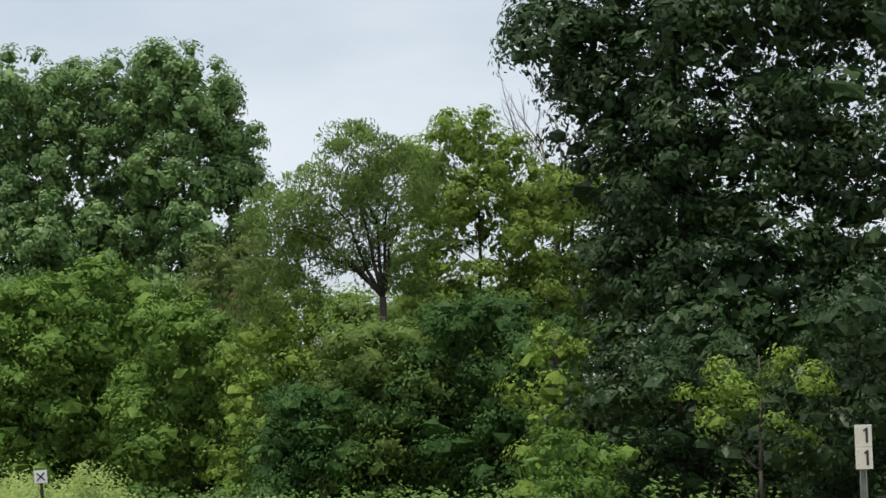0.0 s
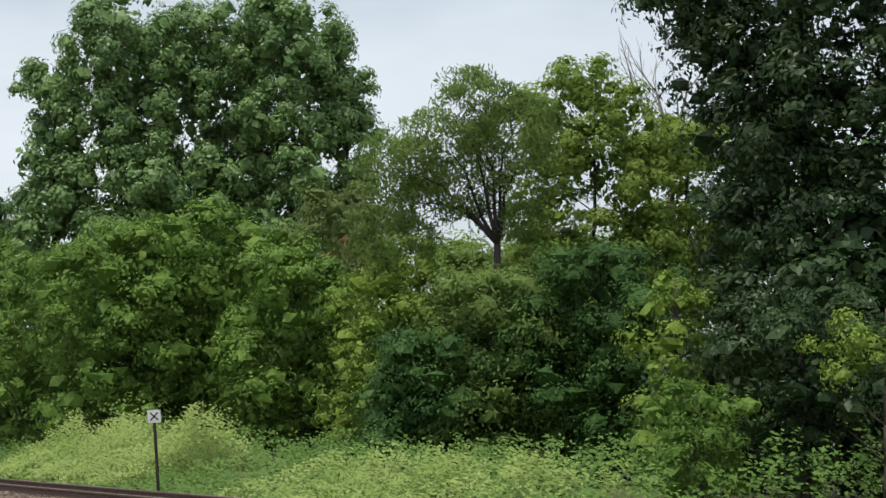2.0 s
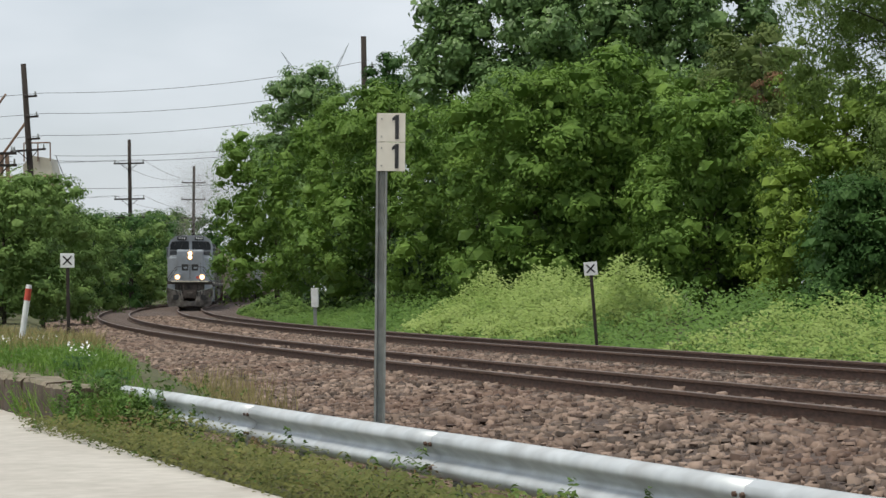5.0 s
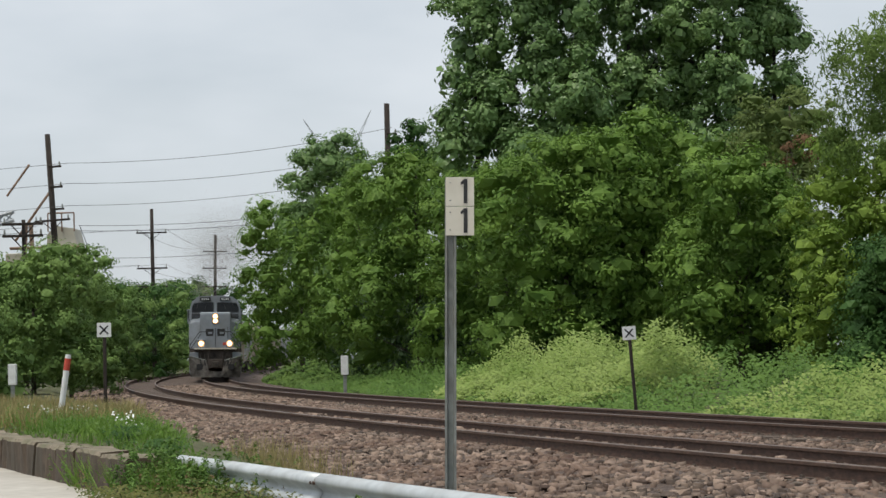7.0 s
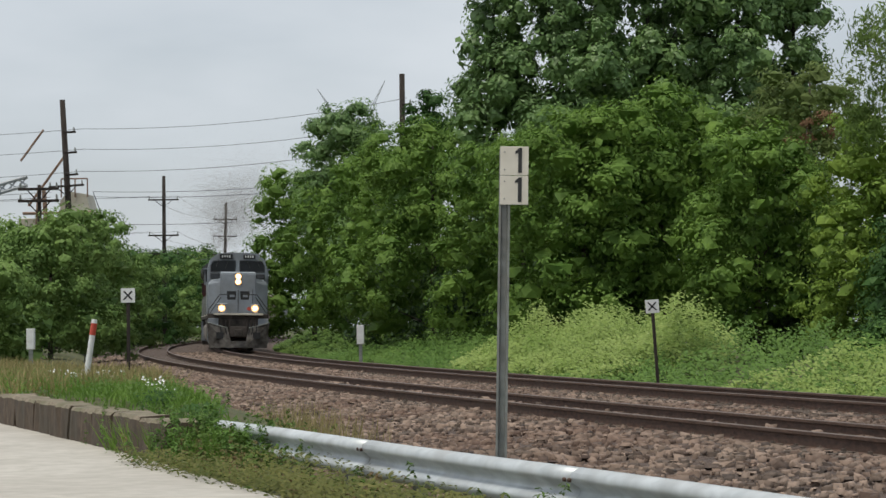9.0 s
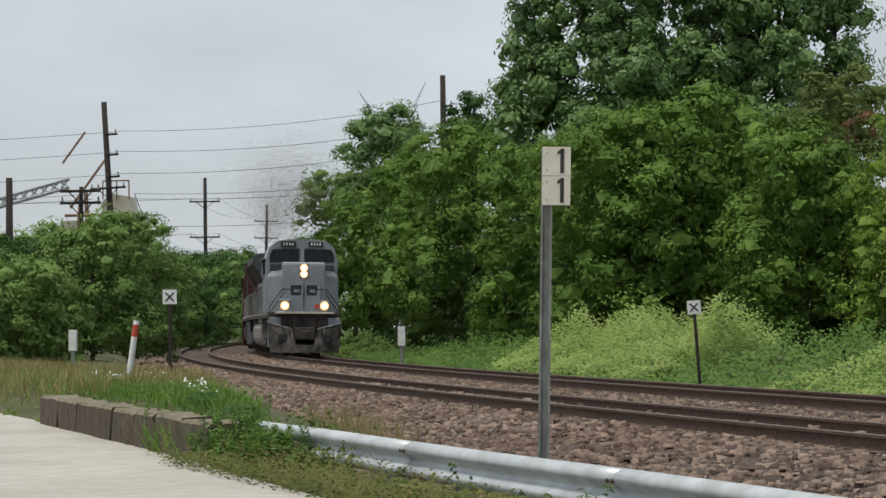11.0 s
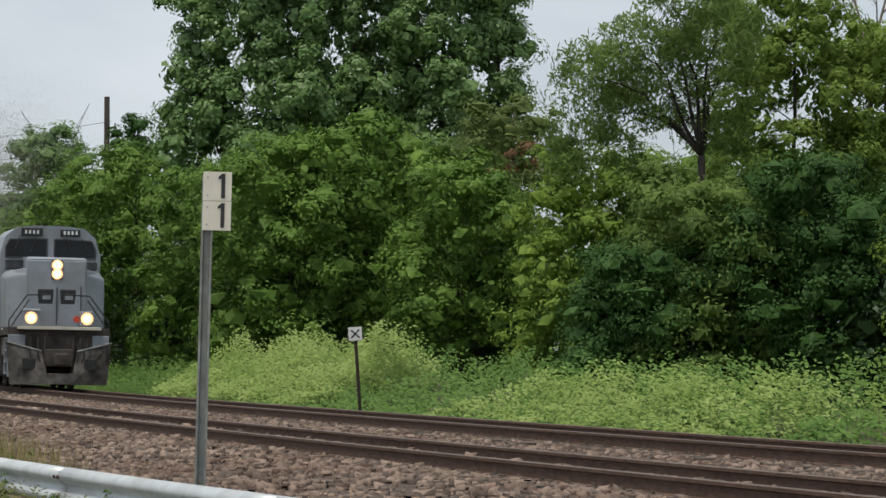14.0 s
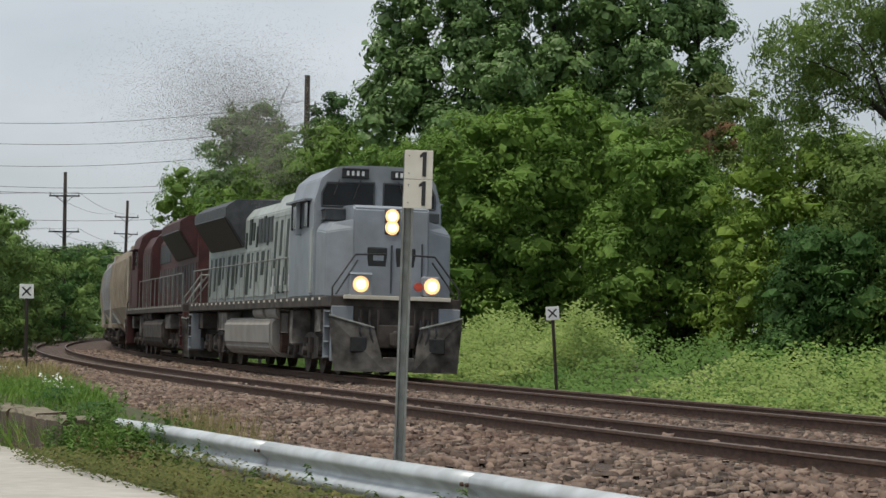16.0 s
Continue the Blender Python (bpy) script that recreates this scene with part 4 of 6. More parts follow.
def leafy_plants(rng, spots, mat, name, label, leaf=0.055):
    """Upright weeds: (x, y, foot, height, stems, spread) each, leaves all the way up every stem."""
    at, nor = [], []
    for px, py, z0, tall, stems, spread in spots:
        for _ in range(stems):
            h = tall * rng.uniform(0.5, 1.15)
            n = int(10 + h * 70)
            f = rng.random(n) ** 0.8
            lean = rng.normal(0, 0.16, 2) * h
            a = rng.uniform(0, math.tau, n)
            w = (0.02 + 0.07 * (1 - f)) * rng.uniform(0.4, 1.3, n)
            foot = np.array([px, py]) + rng.normal(0, spread, 2)
            at.append(np.stack([foot[0] + lean[0] * f + np.cos(a) * w, foot[1] + lean[1] * f + np.sin(a) * w, z0 + h * f], -1))
            nor.append(np.stack([np.cos(a) * 0.5, np.sin(a) * 0.5, np.full(n, 0.8)], -1))
    at, nor = np.concatenate(at), np.concatenate(nor)
    return tagged(mesh_part(name, quads_mesh(name, leaves(rng, at, nor, leaf, 0.42)), mat), label, "weeds", kind="stuff")


M_STALK = leaf_material("dry_stalk", (0.13, 0.085, 0.045), (0.27, 0.20, 0.10))
before_wall = [(-5.25 + 0.55 * k, 31.6 - 1.32 * k, -0.34, 0.42 + 0.12 * (k % 2), 12, 0.2) for k in range(4)]
rail_end = [(-3.45, 27.0, -0.33, 0.58, 20, 0.24), (-3.05, 26.6, -0.33, 0.55, 20, 0.24), (-2.95, 25.9, -0.33, 0.46, 16, 0.22), (-2.55, 25.6, -0.33, 0.46, 16, 0.22), (-2.5, 24.7, -0.33, 0.34, 12, 0.22), (-2.05, 24.2, -0.33, 0.40, 11, 0.22)]
under_rail = [(-1.75 + 0.42 * k, 23.2 - 1.0 * k, -0.34, 0.15 + 0.10 * (k * 7 % 3), 9, 0.24) for k in range(11)]
leafy_plants(rng, before_wall + rail_end[:4], M_WEED, "leafy_weeds", "fresh green leafy weeds against the low wall")
leafy_plants(rng, rail_end + under_rail, M_WEED_LOW, "leafy_weeds", "mixed green weeds round the guard rail's end")
leafy_plants(rng, [(x, y, z, t * 0.75, 9, 0.28) for x, y, z, t, n, w in rail_end + under_rail], M_STALK, "dry_weeds", "dry brown weeds under the guard rail", 0.04)
leafy_plants(rng, [(-4.35, 35.0, -0.36, 0.62, 5, 0.07), (-3.6, 33.6, -0.36, 0.40, 7, 0.2), (-4.0, 34.2, -0.36, 0.34, 10, 0.3), (-3.3, 31.6, -0.38, 0.35, 12, 0.3), (-3.0, 30.2, -0.4, 0.35, 12, 0.25)], M_WEED_LOW, "leafy_weeds", "tall dark leafy weed beside the ballast")
x, y = strip(rng, 520, (-2.8, 29.0), (-4.8, 37.0), 0.4, 1.3)
blades(rng, x, y, np.full(len(x), -0.36), 0.42, 0.006, M_GRASS_DRY, "dry_grass", "thin pale dry stalks beside the ballast", 0.22)


# ---------------------------------------------------------------- signs and posts
def u_post(parent, top, z0, lean_x=0.0):
    """A channel post seen from its open side, with punched holes shown as small bolts."""
    bm = bmesh.new()
    sec = [(-0.045, 0.0), (-0.028, 0.0), (-0.020, 0.03), (0.020, 0.03), (0.028, 0.0), (0.045, 0.0), (0.045, 0.006), (0.032, 0.006), (0.024, 0.038), (-0.024, 0.038), (-0.032, 0.006), (-0.045, 0.006)]
    lo = [bm.verts.new((a, b, z0)) for a, b in sec]
    hi = [bm.verts.new((a, b, top)) for a, b in sec]
    for i in range(len(sec)):
        bm.faces.new((lo[i], lo[(i + 1) % len(sec)], hi[(i + 1) % len(sec)], hi[i]))
    bm.faces.new(lo[::-1]), bm.faces.new(hi)
    bmesh.ops.recalc_face_normals(bm, faces=bm.faces)
    return part("post", bm, M_POST, parent)


def number_sign(at, lean, turn, w, h, digit, left):
    """Two white plates with a black 1 each, on a channel post. The origin is the plates' lower edge."""
    t = new("marker_sign")
    t.matrix_world = pose(*at, 0, lean, turn)
    tagged(t, "white railway marker sign with two black numerals", "sign", group="white railway marker signs")
    u_post(t, h * 2 - 0.02, -2.7)
    for k in range(2):
        bm = bmesh.new()
        box(bm, -w * left, w * (1 - left), -0.012, -0.008 + 0.004, k * h + 0.002, (k + 1) * h - 0.002, bevel=0.002)
        pl = part("plate", bm, M_PLATE, t)
        bm = bmesh.new()
        cx, z0, z1 = w * (0.70 - left), (k + 0.52) * h - digit * 0.38, (k + 0.52) * h + digit * 0.38
        prism(bm, [(cx - 0.015, z0), (cx + 0.015, z0), (cx + 0.015, z1), (cx - 0.008, z1), (cx - 0.038, z1 - 0.026), (cx - 0.038, z1 - 0.048), (cx - 0.015, z1 - 0.038)], "y", -0.0165, -0.0125)
        part("numeral", bm, M_BLACK, pl, "black numeral")
        for bx, bz in ((w * (0.16 - left), 0.2 * h), (w * (0.16 - left), 0.8 * h)):
            bm = bmesh.new()
            tube(bm, (bx, -0.012, k * h + bz), (bx, -0.018, k * h + bz), 0.006, 0.005, 8)
            part("bolt", bm, M_POST, pl)
    return t


number_sign((0.024, 21.37, 2.035), 1.4, 2, 0.224, 0.232, 0.255, 0.17)
number_sign((12.44, 28.26, 1.16), 0, -12, 0.205, 0.27, 0.24, 0.42)


def cross_sign(at, tilt, size):
    """A small white square with a black cross, on a dark thin post. The origin is the plate's centre."""
    t = new("cross_sign")
    t.matrix_world = pose(*at, 0, tilt, 0)
    tagged(t, "small white square sign with a black cross", "sign", group="small cross signs")
    bm = bmesh.new()
    box(bm, -size / 2, size / 2, -0.008, 0.0, -size / 2, size / 2, bevel=0.003)
    pl = part("plate", bm, M_WHITE, t)
    for a in (45, -45):
        bm = bmesh.new()
        box(bm, -size * 0.42, size * 0.42, -0.012, -0.009, -size * 0.055, size * 0.055, m=Matrix.Rotation(radians(a), 4, "Y"))
        part("cross_bar", bm, M_BLACK, pl)
    bm = bmesh.new()
    box(bm, -0.035, 0.035, 0.001, 0.05, -2.1, size * 0.35, bevel=0.008)
    part("post", bm, M_POLE, t)
    return t


cross_sign((1.84, 54.45, 1.455), -3.6, 0.285)
cross_sign((-9.13, 53.37, 1.795), 0, 0.30)

# red and white marker post
t = new("marker_post")
t.matrix_world = pose(-8.73, 46.9, -0.2, 0, 8.6, 0)
tagged(t, "leaning white marker post with a red band", "marker post")
bm = bmesh.new()
tube(bm, (0, 0, -0.1), (0, 0, 1.2), 0.055, 0.055, 12)
part("shaft", bm, M_WHITE, t)
bm = bmesh.new()
tube(bm, (0, 0, 1.2), (0, 0, 1.42), 0.058, 0.058, 12)
part("band", bm, M_RED, t, "red reflective band")
bm = bmesh.new()
tube(bm, (0, 0, 1.42), (0, 0, 1.49), 0.056, 0.05, 12)
part("cap", bm, M_WHITE, t)


def box_post(at, w, h, leg):
    t = thing("marker_box", at)
    tagged(t, "small white box on a post beside the track", "post", group="small white boxes on posts")
    bm = bmesh.new()
    box(bm, -w / 2, w / 2, -w / 3, w / 3, leg, leg + h, bevel=0.015)
    part("case", bm, M_WHITE, t)
    bm = bmesh.new()
    box(bm, -0.06, 0.06, -0.04, 0.04, -0.4, leg, bevel=0.008)
    part("leg", bm, M_POST, t)


box_post((-7.80, 89.9, -0.25), 0.26, 0.68, 0.72)
box_post((-16.1, 74.5, -0.1), 0.24, 0.62, 0.62)


# ---------------------------------------------------------------- poles, wires and the works beyond
def pole(at, top, r, arms, lean=0.0, label="dark wooden utility pole with crossarms"):
    t = new("utility_pole")
    t.matrix_world = pose(at[0], at[1], -0.4, 0, lean, 0)
    tagged(t, label, "utility pole", group="dark wooden utility poles")
    bm = bmesh.new()
    tube(bm, (0, 0, 0), (0, 0, top + 0.4), r, r * 0.72, 10)
    part("shaft", bm, M_POLE, t, smooth=True)
    for z, half, one in arms:
        bm = bmesh.new()
        z += 0.4
        box(bm, 0 if one else -half, half, -0.12 - r, -r + 0.01, z - 0.06, z + 0.06, bevel=0.01)
        arm = part("crossarm", bm, M_POLE, t)
        for x in ((half - 0.1,) if one else (-half + 0.1, half - 0.1)):
            bm = bmesh.new()
            tube(bm, (x, -r - 0.06, z + 0.05), (x, -r - 0.06, z + 0.28), 0.06, 0.04, 6)
            part("insulator", bm, M_POST, arm)
        if not one:
            bm = bmesh.new()
            for sx in (-1, 1):
                tube(bm, (0, -r, z - 0.6), (sx * half * 0.55, -r - 0.05, z - 0.05), 0.03, 0.03, 4)
            part("brace", bm, M_POLE, t)
    return t


pole((-30.0, 146.19), 14.66, 0.22, [(12.7, 0.75, True), (11.5, 0.75, True), (10.2, 0.75, True), (9.55, 1.05, False)], -3.0, "leaning dark wooden utility pole with stub arms")
pole((-34.73, 202.33), 13.55, 0.19, [(11.6, 1.25, False), (8.7, 1.25, False), (7.2, 1.25, False)])
pole((-39.9, 267.48), 14.6, 0.2, [(12.8, 1.3, False), (11.0, 1.3, False), (9.0, 1.3, False)], 1.5)
pole((-10.87, 148.23), 16.04, 0.22, [(14.2, 0.6, True)], 0)
pole((-22.9, 93.49), 6.9, 0.17, [], 0, "bare dark wooden pole")
pole((-24.3, 111.65), 7.6, 0.12, [(7.4, 0.92, False), (6.87, 0.92, False)], 0)


def wire(a, b, sag, r=0.015):
    cu = bpy.data.curves.new("wire", "CURVE")
    cu.dimensions, cu.bevel_depth, cu.bevel_resolution = "3D", r, 1
    sp = cu.splines.new("POLY")
    sp.points.add(24)
    for k in range(25):
        f = k / 24
        p = Vector(a).lerp(Vector(b), f)
        sp.points[k].co = (p.x, p.y, p.z - sag * 4 * f * (1 - f), 1)
    ob = new("overhead_wire", cu)
    cu.materials.append(M_WIRE)
    return tagged(ob, "thin dark overhead wire", "wire", group="overhead wires")


# lines that cross the curve, from the leaning pole to the pole in the trees and on to the left
for z, zr, zl in ((12.9, 14.6, 12.0), (11.7, 13.2, 10.9), (10.4, 12.0, 9.6)):
    wire((-29.5, 146.07, z), (-10.6, 148.1, zr), 0.5)
    wire((-29.5, 146.07, z), (-75, 132.86, zl), 0.8)
for z, zr in ((9.2, 10.6), (8.9, 10.2), (7.3, 8.6)):
    wire((-29.0, 146.07, z), (-9.0, 149.37, zr), 0.5)
    wire((-31.5, 146.07, z), (-75, 136.67, z - 0.4), 0.6)
for z in (11.9, 9.0, 7.5):
    for sx in (-1.15, 1.15):
        wire((-34.73 + sx, 202.2, z), (-39.9 + sx, 267.48, z + 1.3), 0.6)
        wire((-34.73 + sx, 202.2, z), (-92 + sx, 180, z + 0.6), 0.9, 0.011)

# works with a tower, a leg and a conveyor, far behind the trees
M_WORKS = material("pale_steel_cladding", (0.45, 0.42, 0.34), (0.60, 0.57, 0.48), rough=0.6, scale=2, dirt=(0.30, 0.22, 0.14), dirt_scale=0.5)
M_RUST = material("rusty_steel", (0.16, 0.09, 0.06), (0.30, 0.20, 0.14), rough=0.8, scale=2)
wk = thing("grain_works", (-34.1, 160.8, -0.4))
tagged(wk, "pale steel grain works with a sloping conveyor", "building")
bm = bmesh.new()
prism(bm, [(0.2, 0), (2.3, 0), (2.3, 8.6), (1.9, 10.2), (0.7, 10.4), (0.2, 9.8)], "y", -1.2, 1.2)
part("tower", bm, M_WORKS, wk)
bm = bmesh.new()
for sx in (-3.4, -1.9):
    tube(bm, (sx + 1.6, -1.0, 0), (sx + 1.6 + 0.6 * (1 if sx < -3 else -1), -1.0, 10.6), 0.16, 0.16, 6)
tube(bm, (-3.1, 0, 5), (-2.1, 0, 7), 0.1, 0.1, 6)
tube(bm, (-2.2, -1.3, 9.0), (2.3, -1.3, 9.0), 0.1, 0.1, 6)
tube(bm, (0.3, -1.3, 11.2), (2.0, -1.3, 11.2), 0.05, 0.05, 6)
for sx in (0.3, 1.2, 2.0):
    tube(bm, (sx, -1.3, 10.0), (sx, -1.3, 11.2), 0.05, 0.05, 6)
part("frame", bm, M_RUST, wk)
bm = bmesh.new()
box(bm, -2.6, 0.2, -0.9, 0.9, 7.2, 8.7, bevel=0.05)
part("head_house", bm, M_WORKS, wk)
for i in range(5):
    bm = bmesh.new()
    box(bm, 0.16, 2.34, -1.25, 1.25, 1.6 * i + 2.0, 1.6 * i + 2.12)
    part("band", bm, M_RUST, wk)
bm = bmesh.new()
ca, cb = Vector((-2.2, 0, 10.9)), Vector((-16, -3, 6.9))
for off in (0.0, 0.55):
    tube(bm, ca + Vector((0, 0, off)), cb + Vector((0, 0, off)), 0.12, 0.12, 6)
for k in range(22):
    a, b = ca.lerp(cb, k / 22), ca.lerp(cb, (k + 1) / 22)
    tube(bm, a, b + Vector((0, 0, 0.55)), 0.06, 0.06, 4)
    tube(bm, a + Vector((0, 0, 0.55)), b, 0.06, 0.06, 4)
part("conveyor", bm, M_LATTICE, wk, "grey lattice conveyor")
for k in range(3):
    bm = bmesh.new()
    tube(bm, (2.1, 0, 10.4 - k * 1.2), (5.0 + k * 0.6, 1, 2.0), 0.03, 0.03, 4)
    part("stay", bm, M_WIRE, wk)
bm = bmesh.new()
tube(bm, (-2.4, -1, 12.4), (-0.9, -1, 14.4), 0.08, 0.08, 6)
tube(bm, (-1.9, -1, 9.5), (0.4, -1, 12.6), 0.09, 0.09, 6)
part("spout", bm, M_RUST, wk)

# two lattice jibs seen above the trees
t = thing("lattice_mast", (-17, 178.58, -0.4))
tagged(t, "pale lattice mast with two spread arms", "mast")
bm = bmesh.new()
for tip, z in ((-2.4, 18.6), (2.5, 19.1)):
    base = (math.copysign(0.6, tip), 0, 15.6)
    for o in (0, 0.35):
        tube(bm, (base[0] + o, 0, base[2]), (tip, 0, z), 0.035, 0.02, 4)
    for k in range(6):
        a, b = Vector(base).lerp(Vector((tip, 0, z)), k / 6), Vector((base[0] + 0.35, 0, base[2])).lerp(Vector((tip, 0, z)), (k + 0.5) / 6)
        tube(bm, a, b, 0.02, 0.02, 4)
for sx in (-0.8, 0.8):
    tube(bm, (sx, 0, 0), (sx * 0.6, 0, 15.7), 0.08, 0.06, 5)
part("lattice", bm, M_LATTICE, t)


# ---------------------------------------------------------------- train
M_GREY = material("loco_grey", (0.235, 0.265, 0.300), (0.295, 0.325, 0.360), rough=0.45, scale=3, bump=0.03, dirt=(0.155, 0.150, 0.140), dirt_scale=0.9, dirt_amount=0.5)
M_GREY_DARK = material("dark_grey_trim", (0.035, 0.038, 0.042), (0.070, 0.074, 0.078), rough=0.55, scale=4, bump=0.05)
M_UNDER = material("grimy_underframe", (0.022, 0.018, 0.016), (0.066, 0.055, 0.046), rough=0.85, scale=5, bump=0.25, dirt=(0.13, 0.105, 0.09), dirt_scale=2)
M_PILOT = material("dusty_pilot", (0.13, 0.118, 0.106), (0.29, 0.27, 0.245), rough=0.8, scale=4, bump=0.1, dirt=(0.035, 0.028, 0.024), dirt_scale=2.2, dirt_amount=0.9)
M_TANK = material("dusty_tank", (0.24, 0.23, 0.21), (0.34, 0.32, 0.29), rough=0.7, scale=3, bump=0.05, dirt=(0.18, 0.15, 0.12), dirt_scale=1.5)
M_MAROON = material("faded_maroon", (0.040, 0.010, 0.010), (0.088, 0.022, 0.019), rough=0.6, scale=3, bump=0.05, dirt=(0.07, 0.035, 0.03), dirt_scale=0.8)
M_TAN = material("tan_hopper", (0.34, 0.29, 0.22), (0.46, 0.41, 0.33), rough=0.65, scale=2, bump=0.05, dirt=(0.22, 0.16, 0.11), dirt_scale=0.7)
M_GREYCAR = material("grey_hopper", (0.32, 0.33, 0.33), (0.44, 0.45, 0.45), rough=0.65, scale=2, bump=0.05, dirt=(0.2, 0.16, 0.13), dirt_scale=0.7)
M_YELLOW = material("pale_yellow_strip", (0.58, 0.53, 0.44), (0.70, 0.66, 0.57), rough=0.6, scale=6, bump=0.03, dirt=(0.35, 0.3, 0.22), dirt_scale=3)
M_GLASS = material("dark_window_glass", (0.012, 0.014, 0.016), (0.022, 0.025, 0.028), rough=0.12, scale=2, bump=0, spec=0.22)
M_LAMP = glow("lamp_lens", (1.0, 0.86, 0.58), 6.0)
# warm emission on the lamp rims imitates the glare round the lenses
M_LAMP_GLARE = glow("lamp_glare", (1.0, 0.56, 0.25), 1.2)
M_LAMPROUND = glow("ditch_lamp_lens", (1.0, 0.84, 0.54), 6.0)
M_WHEEL = material("wheel_steel", (0.06, 0.05, 0.045), (0.13, 0.11, 0.10), rough=0.6, metal=0.4, scale=6)
M_HOOD = material("pale_green_grey", (0.34, 0.375, 0.355), (0.43, 0.465, 0.44), rough=0.5, scale=3, bump=0.03, dirt=(0.21, 0.215, 0.195), dirt_scale=1.1, dirt_amount=0.5)
M_STREAK = material("faded_green_stripe", (0.016, 0.026, 0.020), (0.042, 0.060, 0.048), rough=0.6, scale=5, bump=0.03)

AXLES = []           # wheelsets with their thing, place and radius


def wheelset(parent, x, r):
    bm = bmesh.new()
    for y in (-0.74, 0.74):
        tube(bm, (0, y - 0.065, 0), (0, y + 0.065, 0), r, r, 20)
        tube(bm, (0, y + math.copysign(0.065, -y), 0), (0, y + math.copysign(0.09, -y), 0), r + 0.03, r + 0.03, 20)
        for k in range(5):
            a = k * math.tau / 5
            tube(bm, (math.cos(a) * r * 0.55, y + math.copysign(0.065, y), math.sin(a) * r * 0.55), (math.cos(a) * r * 0.55, y + math.copysign(0.08, y), math.sin(a) * r * 0.55), 0.05, 0.05, 6)
    tube(bm, (0, -0.95, 0), (0, 0.95, 0), 0.08, 0.08, 8)
    ob = part("wheelset", bm, M_WHEEL, parent)
    ob.location = (x, 0, r)
    AXLES.append((ob, x, r))
    return ob


def truck(parent, x, spacing, n, r, mat):
    """A bogie: sprung side frames with axle boxes, and its wheelsets."""
    half = spacing * (n - 1) / 2
    for y in (-1.02, 1.02):
        bm = bmesh.new()
        prism(bm, [(x - half - 0.5, 0.62), (x - half - 0.35, 0.88), (x - half + 0.5, 0.78), (x - 0.3, 0.98), (x + 0.3, 0.98), (x + half - 0.5, 0.78), (x + half + 0.35, 0.88), (x + half + 0.5, 0.62),
                   (x + half + 0.3, 0.40), (x + half - 0.3, 0.44), (x + 0.4, 0.34), (x - 0.4, 0.34), (x - half + 0.3, 0.44), (x - half - 0.3, 0.40)], "y", y - 0.1, y + 0.1)
        for k in range(n):
            ax = x - half + k * spacing
            box(bm, ax - 0.2, ax + 0.2, y - 0.18, y + 0.18, r - 0.2, r + 0.2, bevel=0.05)
            tube(bm, (ax, y * 1.1, r), (ax, y * 1.28, r), 0.13, 0.11, 10)
            for o in (-0.36, 0.36):
                tube(bm, (ax + o, y * 1.12, 0.5), (ax + o, y * 1.12, 0.86), 0.09, 0.09, 8)
        part("side_frame", bm, mat, parent)
    for k in range(n):
        wheelset(parent, x - half + k * spacing, r)


def handrail(parent, x0, x1, y, z0, z1, step, mat, name="handrail"):
    bm = bmesh.new()
    tube(bm, (x0, y, z1), (x1, y, z1), 0.022, 0.022, 6)
    for x in np.arange(x0, x1 + 0.01, step):
        tube(bm, (x, y, z0), (x, y, z1), 0.02, 0.02, 6)
    return part(name, bm, mat, parent)


def slash(bm, x, wide, z0, z1, sy, near, far):
    """A slanted painted stripe on the side of the hood."""
    lean = 0.22 * (z1 - z0)
    prism(bm, [(x, z0), (x + wide, z0), (x + wide + lean, z1), (x + lean, z1)], "y", sy * near, sy * far)


